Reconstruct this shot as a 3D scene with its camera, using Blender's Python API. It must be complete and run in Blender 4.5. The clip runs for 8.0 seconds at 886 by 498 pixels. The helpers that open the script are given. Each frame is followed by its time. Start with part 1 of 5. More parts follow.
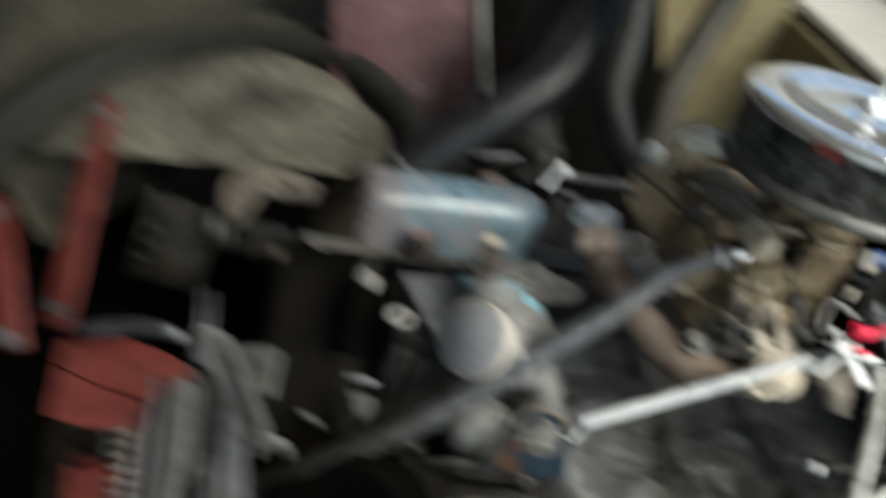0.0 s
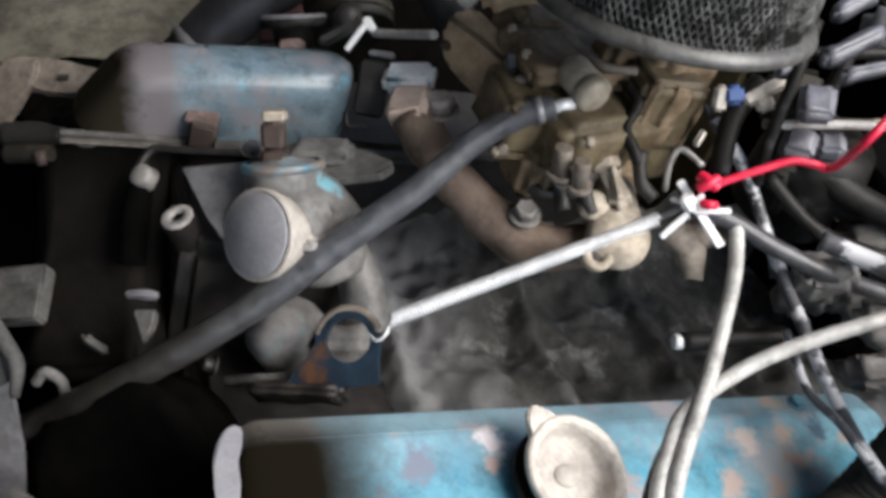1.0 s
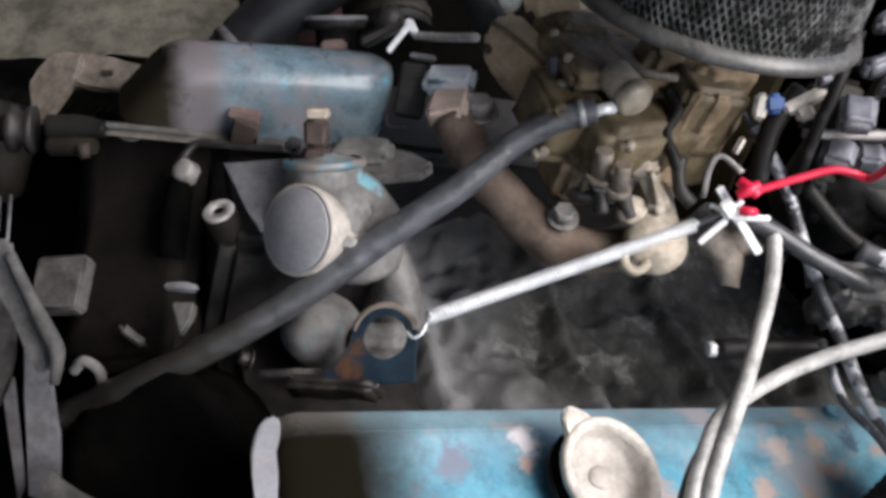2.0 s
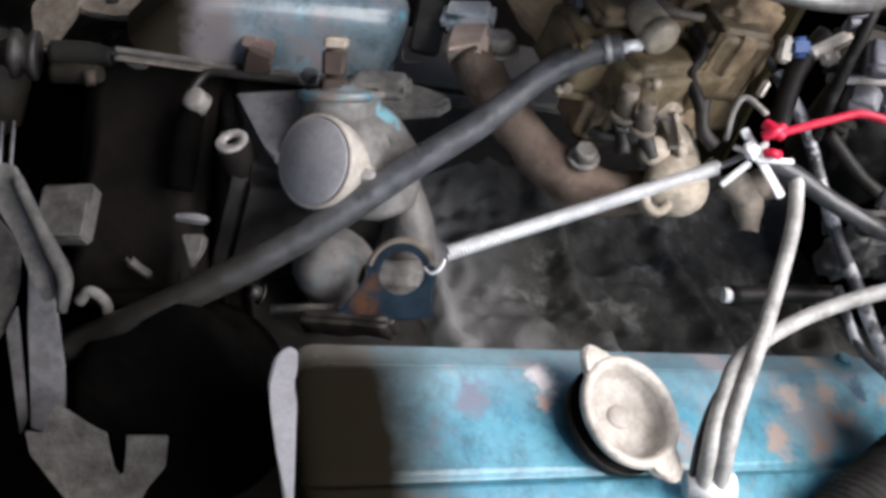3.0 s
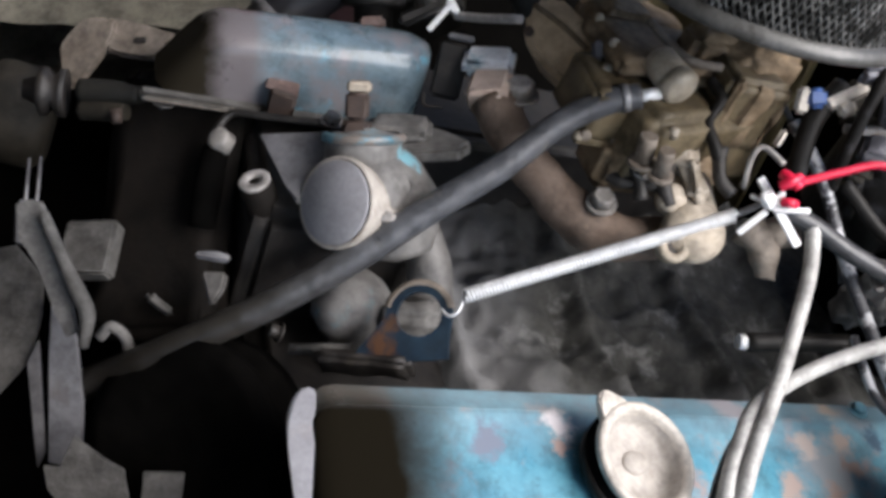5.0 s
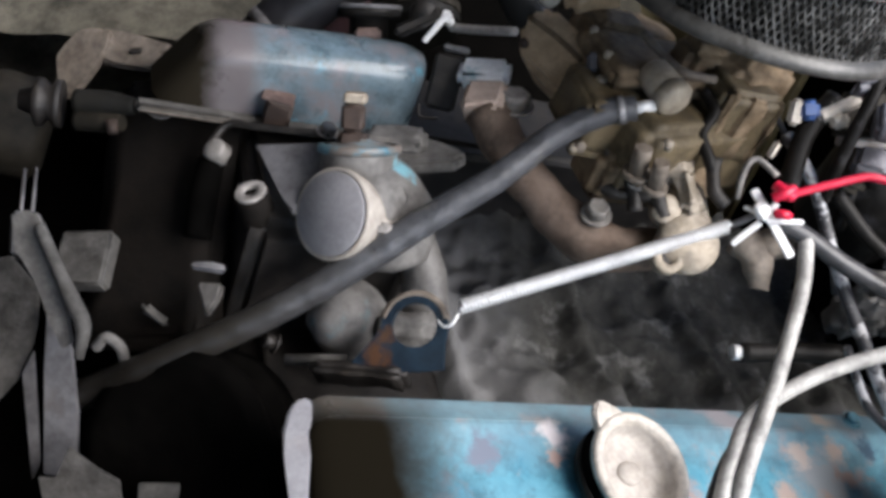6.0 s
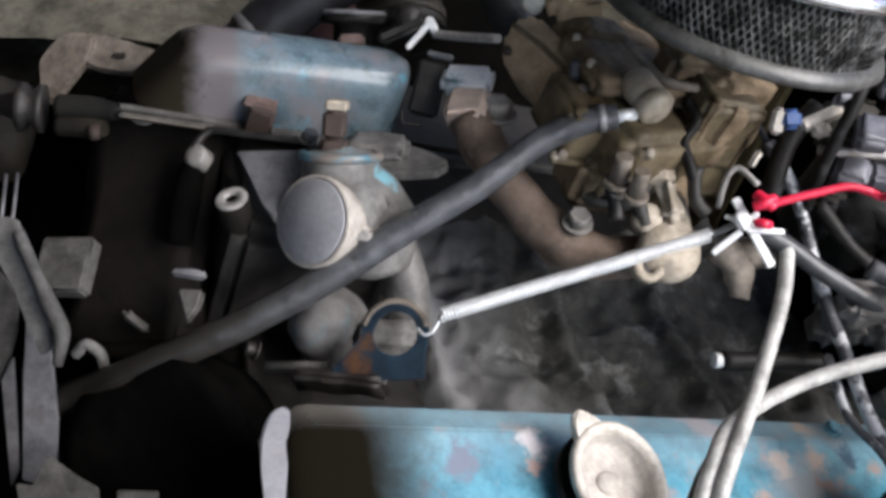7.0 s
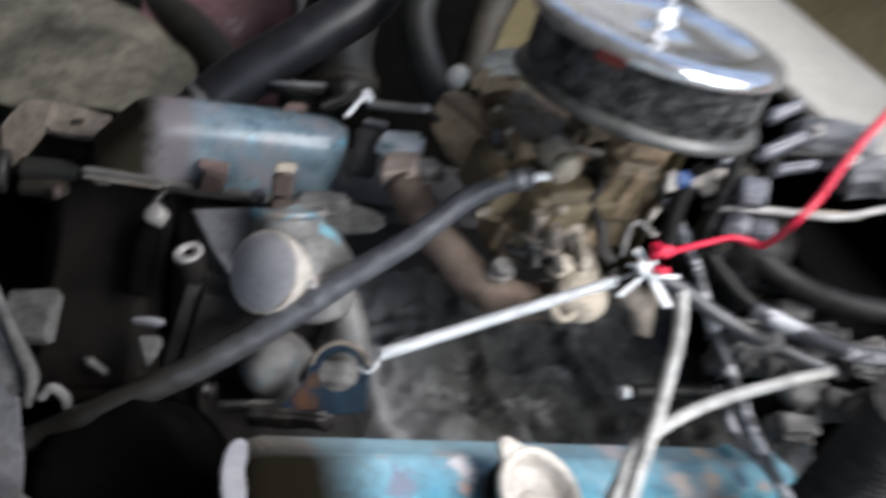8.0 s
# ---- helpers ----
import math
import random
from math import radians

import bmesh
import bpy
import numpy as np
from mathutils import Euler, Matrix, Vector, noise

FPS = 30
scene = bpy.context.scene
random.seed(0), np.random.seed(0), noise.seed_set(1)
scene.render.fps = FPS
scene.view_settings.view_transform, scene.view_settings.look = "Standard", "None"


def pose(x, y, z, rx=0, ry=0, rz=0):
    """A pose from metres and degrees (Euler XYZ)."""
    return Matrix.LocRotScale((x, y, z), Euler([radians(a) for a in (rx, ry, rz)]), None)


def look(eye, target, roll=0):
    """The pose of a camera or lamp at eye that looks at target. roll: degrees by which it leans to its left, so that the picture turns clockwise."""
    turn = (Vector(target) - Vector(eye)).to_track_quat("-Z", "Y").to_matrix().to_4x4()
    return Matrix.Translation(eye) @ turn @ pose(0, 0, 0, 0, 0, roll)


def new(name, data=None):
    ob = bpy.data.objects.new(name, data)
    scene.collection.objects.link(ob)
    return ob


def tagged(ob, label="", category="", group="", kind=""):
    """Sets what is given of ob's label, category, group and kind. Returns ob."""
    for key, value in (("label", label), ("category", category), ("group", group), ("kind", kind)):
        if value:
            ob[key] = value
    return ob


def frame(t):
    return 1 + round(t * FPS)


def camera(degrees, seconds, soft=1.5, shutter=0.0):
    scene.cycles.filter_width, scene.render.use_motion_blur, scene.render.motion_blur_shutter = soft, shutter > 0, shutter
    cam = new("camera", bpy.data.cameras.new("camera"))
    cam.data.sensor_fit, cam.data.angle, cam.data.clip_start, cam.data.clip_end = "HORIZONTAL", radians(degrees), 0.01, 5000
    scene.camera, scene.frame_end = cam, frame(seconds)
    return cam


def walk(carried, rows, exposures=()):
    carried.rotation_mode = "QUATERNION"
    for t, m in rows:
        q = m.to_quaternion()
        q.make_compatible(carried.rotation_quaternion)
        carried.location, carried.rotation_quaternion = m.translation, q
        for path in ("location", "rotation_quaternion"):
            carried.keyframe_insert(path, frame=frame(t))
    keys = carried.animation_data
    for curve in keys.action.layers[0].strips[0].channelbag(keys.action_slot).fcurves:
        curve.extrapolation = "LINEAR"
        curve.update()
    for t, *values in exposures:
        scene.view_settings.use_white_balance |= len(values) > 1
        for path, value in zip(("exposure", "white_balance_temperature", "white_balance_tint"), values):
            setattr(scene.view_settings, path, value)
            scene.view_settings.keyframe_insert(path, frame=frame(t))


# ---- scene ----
cam = camera(50, 8.0, soft=3.6, shutter=0.8)
walk(cam, [
    (0.0, pose(-0.1450, -0.7513, 1.5012, 53.467, -13.407, -11.300)),
    (0.1, pose(-0.1688, -0.7118, 1.4495, 53.151, -17.474, -14.475)),
    (0.2, pose(-0.1293, -0.6875, 1.4451, 51.852, -16.978, -13.400)),
    (0.3, pose(-0.1071, -0.6899, 1.4228, 52.401, -17.078, -13.643)),
    (0.4, pose(-0.0770, -0.6745, 1.4260, 50.229, -15.643, -14.379)),
    (0.5, pose(-0.0407, -0.6784, 1.4241, 48.877, -13.468, -14.326)),
    (0.7, pose(0.0375, -0.6909, 1.4309, 47.854, -10.261, -14.876)),
    (0.8, pose(0.0557, -0.6920, 1.4355, 47.488, -10.075, -15.466)),
    (1.0, pose(0.0658, -0.6912, 1.4368, 47.960, -9.747, -15.744)),
    (1.2, pose(0.0453, -0.6849, 1.4347, 48.187, -9.473, -15.089)),
    (2.3, pose(0.0410, -0.7030, 1.4176, 48.839, -10.931, -14.380)),
    (2.5, pose(0.0241, -0.6986, 1.4088, 48.168, -11.555, -14.657)),
    (3.0, pose(0.0097, -0.7013, 1.3862, 47.060, -12.458, -14.407)),
    (3.5, pose(0.0206, -0.6955, 1.4038, 47.856, -11.890, -14.494)),
    (4.0, pose(0.0029, -0.6942, 1.3983, 48.455, -12.778, -14.124)),
    (4.5, pose(-0.0100, -0.6987, 1.3927, 48.969, -13.116, -13.759)),
    (4.7, pose(-0.0001, -0.7000, 1.3955, 48.803, -12.836, -13.281)),
    (5.8, pose(-0.0017, -0.6982, 1.3944, 49.167, -13.020, -13.397)),
    (6.0, pose(-0.0029, -0.6988, 1.3993, 49.312, -13.118, -13.577)),
    (6.5, pose(0.0000, -0.7000, 1.4000, 49.446, -13.286, -13.300)),
    (7.0, pose(0.0097, -0.6964, 1.4069, 49.304, -13.433, -13.617)),
    (7.5, pose(-0.0006, -0.6975, 1.4193, 48.948, -13.823, -13.092)),
    (7.6, pose(-0.0081, -0.6909, 1.4428, 48.911, -14.315, -13.614)),
    (7.7, pose(-0.0187, -0.7053, 1.4423, 50.472, -14.434, -14.759)),
    (7.8, pose(-0.0312, -0.7192, 1.4494, 50.693, -14.612, -15.696)),
    (7.9, pose(-0.0353, -0.7365, 1.4549, 51.847, -15.407, -16.646)),
    (8.0, pose(-0.0386, -0.7688, 1.4599, 53.714, -15.962, -17.818)),
], exposures=[(0.0, 1.42, 6650, 0), (0.6, 1.38, 6550, 7), (2.3, 1.36, 6400, 13), (7.0, 1.36, 6330, 12), (8.0, 1.43, 6150, 10)])

# ---- light ----
world = bpy.data.worlds.new("sky")
scene.world = world
world.use_nodes = True
wn = world.node_tree.nodes
sky = wn.new("ShaderNodeTexSky")
sky.sky_type, sky.sun_disc = "NISHITA", False
sky.sun_elevation, sky.sun_rotation = radians(55), radians(130)
wn["Background"].inputs["Strength"].default_value = 0.09
world.node_tree.links.new(sky.outputs[0], wn["Background"].inputs[0])
sun = new("sun", bpy.data.lights.new("sun", "SUN"))
sun.data.energy, sun.data.angle, sun.data.color = 3.35, radians(56), (1.0, 0.96, 0.9)
sun.matrix_world = look((2.1, -2.8, 4.7), (0.3, -0.1, 0.9))


# ---- materials ----
def material(name, low, high, rough=0.6, metal=0.0, scale=30.0, bump=0.15, spots=None, spot_scale=12.0, spot_at=0.55,
             spot_soft=0.05, grain=260.0, end_tint=None, axis_tints=(), patches=(), coat=0.0, dirt=0.45, scuff=None, spec=0.5):
    """A worn surface: two tones at a coarse scale, fine grain, patches of a second colour with ragged edges,
    tints fading along an axis (colour, axis, from, to, strength), some of them painted shade and haze, chips (centre,
    radius, colour), and relief."""
    m = bpy.data.materials.new(name)
    m.use_nodes = True
    n, l = m.node_tree.nodes, m.node_tree.links
    b = n["Principled BSDF"]
    b.inputs["Metallic"].default_value = metal
    b.inputs["Coat Weight"].default_value = coat
    b.inputs["Specular IOR Level"].default_value = spec
    tc = n.new("ShaderNodeTexCoord")
    def tex(s, detail=6.0, rough_=0.6, seed=0.0):
        t = n.new("ShaderNodeTexNoise")
        t.inputs["Scale"].default_value, t.inputs["Detail"].default_value, t.inputs["Roughness"].default_value = s, detail, rough_
        shift = n.new("ShaderNodeVectorMath")
        shift.inputs[1].default_value = (seed, seed * 0.7, -seed)
        l.new(tc.outputs["Object"], shift.inputs[0])
        l.new(shift.outputs[0], t.inputs["Vector"])
        return t.outputs["Fac"]
    def ramp(fac, a, c, lo=0.0, hi=1.0):
        r = n.new("ShaderNodeValToRGB")
        r.color_ramp.elements[0].position, r.color_ramp.elements[1].position = lo, hi
        r.color_ramp.elements[0].color, r.color_ramp.elements[1].color = (*a, 1), (*c, 1)
        l.new(fac, r.inputs[0])
        return r.outputs[0]
    def mix(fac, a, c):
        x = n.new("ShaderNodeMix")
        x.data_type = "RGBA"
        l.new(fac, x.inputs[0]); l.new(a, x.inputs[6])
        if isinstance(c, tuple):
            x.inputs[7].default_value = (*c, 1)
        else:
            l.new(c, x.inputs[7])
        return x.outputs[2]
    coarse, fine = tex(scale), tex(grain, 3.0, 0.7, 3.1)
    col = ramp(coarse, low, high, 0.32, 0.68)
    shade = ramp(fine, (0.86, 0.86, 0.86), (1.08, 1.08, 1.08), 0.3, 0.7)
    mul = n.new("ShaderNodeMix")
    mul.data_type, mul.blend_type = "RGBA", "MULTIPLY"
    mul.inputs[0].default_value = 1.0
    l.new(col, mul.inputs[6]); l.new(shade, mul.inputs[7])
    col = mul.outputs[2]
    if dirt:
        soil = ramp(tex(48.0, 8.0, 0.7, 11.3), (1 - dirt,) * 3, (1.0, 1.0, 1.0), 0.36, 0.56)
        mul2 = n.new("ShaderNodeMix")
        mul2.data_type, mul2.blend_type = "RGBA", "MULTIPLY"
        mul2.inputs[0].default_value = 1.0
        l.new(col, mul2.inputs[6]); l.new(soil, mul2.inputs[7])
        col = mul2.outputs[2]
    if spots:
        edge = ramp(tex(spot_scale, 9.0, 0.68, 7.7), (0, 0, 0), (1, 1, 1), spot_at, spot_at + spot_soft)
        col = mix(edge, col, spots)
    if scuff:
        colour, size, at = scuff
        worn = ramp(tex(size, 10.0, 0.72, 19.1), (0, 0, 0), (1, 1, 1), at, at + 0.10)
        col = mix(worn, col, colour)
    for colour, axis, lo, hi, much in axis_tints:
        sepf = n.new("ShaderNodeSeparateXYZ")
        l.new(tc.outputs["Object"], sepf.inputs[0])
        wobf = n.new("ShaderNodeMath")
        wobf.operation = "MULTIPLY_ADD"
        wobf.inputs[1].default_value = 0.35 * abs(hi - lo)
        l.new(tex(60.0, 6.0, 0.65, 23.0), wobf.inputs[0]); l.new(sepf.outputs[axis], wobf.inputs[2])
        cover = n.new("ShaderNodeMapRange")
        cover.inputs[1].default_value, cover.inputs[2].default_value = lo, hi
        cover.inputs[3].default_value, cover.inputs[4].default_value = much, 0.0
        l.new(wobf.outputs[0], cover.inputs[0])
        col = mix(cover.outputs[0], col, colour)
    for centre, radius, colour in patches:
        away = n.new("ShaderNodeVectorMath")
        away.operation = "DISTANCE"
        away.inputs[1].default_value = centre
        l.new(tc.outputs["Object"], away.inputs[0])
        rag = n.new("ShaderNodeMath")
        rag.operation = "MULTIPLY_ADD"
        rag.inputs[1].default_value = 3.4 * radius
        l.new(tex(1.1 / radius, 9.0, 0.68, 31.0), rag.inputs[0]); l.new(away.outputs["Value"], rag.inputs[2])
        chip = n.new("ShaderNodeMapRange")
        chip.inputs[1].default_value, chip.inputs[2].default_value = 2.1 * radius, 2.75 * radius
        chip.inputs[3].default_value, chip.inputs[4].default_value = 1.0, 0.0
        l.new(rag.outputs[0], chip.inputs[0])
        col = mix(chip.outputs[0], col, colour)
    if end_tint:
        colour, axis, lo, hi, *across = end_tint
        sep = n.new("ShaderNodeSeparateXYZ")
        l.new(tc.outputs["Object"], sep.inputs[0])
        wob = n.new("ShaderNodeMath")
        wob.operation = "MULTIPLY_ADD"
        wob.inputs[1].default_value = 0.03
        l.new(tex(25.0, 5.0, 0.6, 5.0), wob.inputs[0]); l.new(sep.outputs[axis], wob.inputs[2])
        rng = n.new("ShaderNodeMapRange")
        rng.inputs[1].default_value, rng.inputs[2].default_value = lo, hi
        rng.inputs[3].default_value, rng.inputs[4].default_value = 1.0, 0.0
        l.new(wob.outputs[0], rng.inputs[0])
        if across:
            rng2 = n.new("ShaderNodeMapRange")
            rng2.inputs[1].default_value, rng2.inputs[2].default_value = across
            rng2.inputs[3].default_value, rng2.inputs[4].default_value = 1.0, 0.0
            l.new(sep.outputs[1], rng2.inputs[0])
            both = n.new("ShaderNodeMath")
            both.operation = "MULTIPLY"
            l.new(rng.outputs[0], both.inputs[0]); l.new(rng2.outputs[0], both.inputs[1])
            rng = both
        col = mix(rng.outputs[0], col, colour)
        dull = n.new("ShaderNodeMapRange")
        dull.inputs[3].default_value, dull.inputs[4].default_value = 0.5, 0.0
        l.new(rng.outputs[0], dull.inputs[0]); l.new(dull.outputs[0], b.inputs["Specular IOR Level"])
    l.new(col, b.inputs["Base Color"])
    r = n.new("ShaderNodeMapRange")
    r.inputs[3].default_value, r.inputs[4].default_value = max(0.03, rough - 0.13), min(1.0, rough + 0.13)
    l.new(coarse, r.inputs[0]); l.new(r.outputs[0], b.inputs["Roughness"])
    if bump:
        bp = n.new("ShaderNodeBump")
        bp.inputs["Strength"].default_value, bp.inputs["Distance"].default_value = bump, 0.002
        l.new(fine, bp.inputs["Height"])
        bp2 = n.new("ShaderNodeBump")
        bp2.inputs["Strength"].default_value, bp2.inputs["Distance"].default_value = bump, 0.004
        l.new(coarse, bp2.inputs["Height"]); l.new(bp.outputs[0], bp2.inputs["Normal"])
        l.new(bp2.outputs[0], b.inputs["Normal"])
    return m


# Paler towards the far edge, dark brown towards the front end.
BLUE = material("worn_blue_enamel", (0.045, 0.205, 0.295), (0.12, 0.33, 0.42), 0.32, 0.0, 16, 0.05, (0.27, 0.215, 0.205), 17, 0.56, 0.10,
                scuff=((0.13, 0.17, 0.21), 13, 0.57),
                axis_tints=[((0.33, 0.40, 0.445), 1, -0.236, -0.30, 0.5), ((0.075, 0.062, 0.045), 0, 0.19, 0.27, 0.9)],
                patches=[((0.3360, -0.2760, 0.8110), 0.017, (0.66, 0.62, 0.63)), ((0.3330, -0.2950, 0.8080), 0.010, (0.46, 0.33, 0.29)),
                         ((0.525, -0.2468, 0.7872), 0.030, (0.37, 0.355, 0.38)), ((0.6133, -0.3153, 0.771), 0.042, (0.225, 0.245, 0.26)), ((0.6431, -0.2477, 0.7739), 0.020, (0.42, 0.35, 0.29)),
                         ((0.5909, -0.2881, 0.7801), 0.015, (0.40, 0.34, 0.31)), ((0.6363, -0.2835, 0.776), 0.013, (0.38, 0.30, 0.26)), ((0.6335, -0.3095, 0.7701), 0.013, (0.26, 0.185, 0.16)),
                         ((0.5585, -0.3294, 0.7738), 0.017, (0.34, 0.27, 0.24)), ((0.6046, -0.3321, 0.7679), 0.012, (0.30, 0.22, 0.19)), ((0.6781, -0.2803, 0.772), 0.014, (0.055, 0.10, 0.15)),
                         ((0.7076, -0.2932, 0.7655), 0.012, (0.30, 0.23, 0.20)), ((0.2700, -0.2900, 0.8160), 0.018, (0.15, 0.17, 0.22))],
                end_tint=((0.009, 0.0075, 0.005), 0, 0.205, 0.272, -0.268, -0.242))
# Dull lavender, then dark brown, towards the front end.
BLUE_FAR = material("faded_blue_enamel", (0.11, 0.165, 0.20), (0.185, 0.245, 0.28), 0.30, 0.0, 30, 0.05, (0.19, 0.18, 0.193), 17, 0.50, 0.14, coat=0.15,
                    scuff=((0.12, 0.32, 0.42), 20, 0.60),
                    axis_tints=[((0.14, 0.12, 0.123), 0, 0.110, 0.128, 0.9)],
                    end_tint=((0.022, 0.0185, 0.013), 0, 0.078, 0.100))
PALEBLUE = material("pale_faded_blue", (0.62, 0.65, 0.70), (0.72, 0.75, 0.79), 0.45, 0.0, 30, 0.1, (0.16, 0.32, 0.40), 22, 0.60, 0.1, dirt=0.2)
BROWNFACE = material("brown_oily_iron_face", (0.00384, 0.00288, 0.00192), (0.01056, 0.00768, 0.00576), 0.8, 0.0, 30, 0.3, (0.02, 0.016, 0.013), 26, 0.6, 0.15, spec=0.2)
BLUE_PART = material("chipped_blue_paint", (0.05, 0.16, 0.22), (0.14, 0.28, 0.34), 0.45, 0.1, 35, 0.15, (0.20, 0.17, 0.15), 25, 0.47, 0.1)
RUST_BLUE = material("rusty_blue_plate", (0.005, 0.014, 0.028), (0.011, 0.030, 0.050), 0.5, 0.1, 40, 0.2, (0.04, 0.022, 0.013), 18, 0.58, 0.1,
                     patches=[((0.2030, -0.1800, 0.8060), 0.015, (0.075, 0.034, 0.016)), ((0.2120, -0.1690, 0.8200), 0.010, (0.07, 0.036, 0.02))])
CAST = material("dusty_cast_aluminium", (0.20, 0.185, 0.17), (0.34, 0.32, 0.30), 0.62, 0.25, 35, 0.25, (0.12, 0.10, 0.085), 30, 0.58, 0.1)
PALE = material("pale_dusty_metal", (0.31, 0.29, 0.275), (0.43, 0.405, 0.385), 0.6, 0.2, 40, 0.2, (0.22, 0.18, 0.15), 30, 0.62, 0.08)
PLUGGREY = material("smooth_grey_plug", (0.2706, 0.2665, 0.287), (0.328, 0.3239, 0.3444), 0.5, 0.0, 14, 0.0, (0.30, 0.26, 0.24), 14, 0.62, 0.2, dirt=0.2)
DARK = material("oily_black_iron", (0.012, 0.011, 0.010), (0.035, 0.030, 0.027), 0.55, 0.1, 45, 0.3, (0.05, 0.042, 0.034), 30, 0.60, 0.12, spec=0.5)
GREASE = material("greasy_dusty_casting", (0.045, 0.042, 0.038), (0.12, 0.115, 0.108), 0.75, 0.0, 40, 0.5, (0.19, 0.185, 0.18), 18, 0.60, 0.16)
GREASELIGHT = material("dusty_grey_casting", (0.10, 0.094, 0.088), (0.19, 0.182, 0.174), 0.75, 0.0, 40, 0.4, (0.06, 0.055, 0.05), 24, 0.58, 0.14)
RUBBER = material("black_rubber", (0.028, 0.028, 0.031), (0.060, 0.060, 0.065), 0.38, 0.0, 60, 0.2, (0.13, 0.122, 0.108), 45, 0.56, 0.14)
# Shade is painted into the colour towards the dusty lower end.
HOSE = material("dusty_shaded_fabric_hose", (0.0504, 0.0528, 0.06), (0.102, 0.1056, 0.1164), 0.32, 0.0, 55, 0.4, (0.14, 0.132, 0.115), 50, 0.60, 0.14, grain=420.0,
                axis_tints=[((0.030, 0.026, 0.019), 0, 0.10, 0.24, 0.8), ((0.009, 0.0075, 0.0055), 0, 0.02, 0.14, 0.9)])
GRIMY = material("grimy_brown_black_metal", (0.0144, 0.0128, 0.0096), (0.0448, 0.0384, 0.0288), 0.65, 0.1, 26, 0.3, (0.06, 0.05, 0.036), 30, 0.60, 0.14, spec=0.3)
RUBBER_DARK = material("dark_oily_rubber", (0.0075, 0.00675, 0.006), (0.0165, 0.015, 0.0135), 0.5, 0.0, 50, 0.15, (0.05, 0.05, 0.055), 22, 0.58, 0.15, spec=0.18)
# Near-black tone that holds the bay's deep shade in its colour.
DEEP_SHADE = material("deep_shade_black", (0.001307, 0.001162, 0.001016), (0.003267, 0.002904, 0.002541), 0.9, 0.0, 50, 0.2, spec=0.04)
DULLHOSE = material("dull_dusty_black_hose", (0.00715, 0.00715, 0.0065), (0.0169, 0.0169, 0.0156), 0.6, 0.0, 22, 0.2, (0.05, 0.048, 0.042), 18, 0.60, 0.16, spec=0.3)
DUCT = material("dull_dusty_duct", (0.022, 0.020, 0.019), (0.055, 0.052, 0.050), 0.85, 0.0, 24, 0.6, (0.16, 0.15, 0.14), 26, 0.60, 0.12, spec=0.15)
GLOSS_HOSE = material("glossy_black_hose", (0.009, 0.009, 0.011), (0.019, 0.019, 0.022), 0.42, 0.0, 40, 0.1, (0.05, 0.046, 0.042), 20, 0.62, 0.15, spec=0.32)
BRASS = material("stained_olive_zinc", (0.09677, 0.07225, 0.04), (0.1709, 0.1342, 0.08129), 0.55, 0.05, 38, 0.2, (0.05, 0.036, 0.02), 30, 0.54, 0.14, spec=0.35)
BROWN = material("oily_brown_zinc", (0.15, 0.1068, 0.0648), (0.2772, 0.2076, 0.1392), 0.65, 0.05, 34, 0.3, (0.05, 0.037, 0.024), 26, 0.55, 0.14, spec=0.15)
OCHRE = material("stained_ochre_zinc", (0.3781, 0.2731, 0.1708), (0.6024, 0.4593, 0.3108), 0.5, 0.0, 26, 0.15, (0.14, 0.095, 0.055), 20, 0.58, 0.15, dirt=0.3)
DUSTTAN = material("dusty_pale_tan_zinc", (0.36, 0.31, 0.24), (0.48, 0.42, 0.34), 0.5, 0.1, 38, 0.12, (0.24, 0.18, 0.12), 26, 0.60, 0.12)
TAN = material("dusty_tan_metal", (0.33, 0.28, 0.215), (0.46, 0.40, 0.33), 0.65, 0.1, 38, 0.22, (0.20, 0.155, 0.11), 30, 0.58, 0.1)
BRACKET = material("tan_dusty_bracket", (0.1594, 0.1296, 0.103), (0.2656, 0.2263, 0.1891), 0.7, 0.1, 40, 0.22, (0.12, 0.09, 0.07), 30, 0.6, 0.1)
REDRUST = material("red_brown_rust", (0.11, 0.07, 0.06), (0.18, 0.125, 0.11), 0.75, 0.0, 50, 0.3, (0.25, 0.17, 0.15), 40, 0.6, 0.12)
# Smoke haze is painted in as pale tints, front and near edge.
VALLEY = material("dusty_hazed_black_casting", (0.018, 0.018, 0.016), (0.065, 0.064, 0.058), 0.85, 0.0, 44, 0.5, (0.21, 0.208, 0.203), 21, 0.55, 0.18,
                  axis_tints=[((0.30, 0.30, 0.31), 1, -0.222, -0.165, 0.7)], end_tint=((0.34, 0.34, 0.35), 0, 0.25, 0.43))
RUST = material("rusty_pipe", (0.1264, 0.08705, 0.06458), (0.1966, 0.146, 0.1151), 0.75, 0.05, 40, 0.4, (0.25, 0.17, 0.125), 30, 0.58, 0.12)
DARKRUST = material("dark_oily_rust", (0.035, 0.022, 0.017), (0.075, 0.05, 0.04), 0.7, 0.0, 50, 0.3, (0.12, 0.07, 0.05), 40, 0.6, 0.12)
PEACH = material("peach_rust_metal", (0.4592, 0.3444, 0.2788), (0.5576, 0.451, 0.3854), 0.7, 0.0, 45, 0.2, (0.22, 0.12, 0.07), 30, 0.6, 0.1, dirt=0.15)
STEEL = material("bright_zinc_steel", (0.66, 0.67, 0.69), (0.80, 0.81, 0.82), 0.34, 0.2, 60, 0.08, (0.4, 0.38, 0.36), 50, 0.66, 0.1, dirt=0.12)
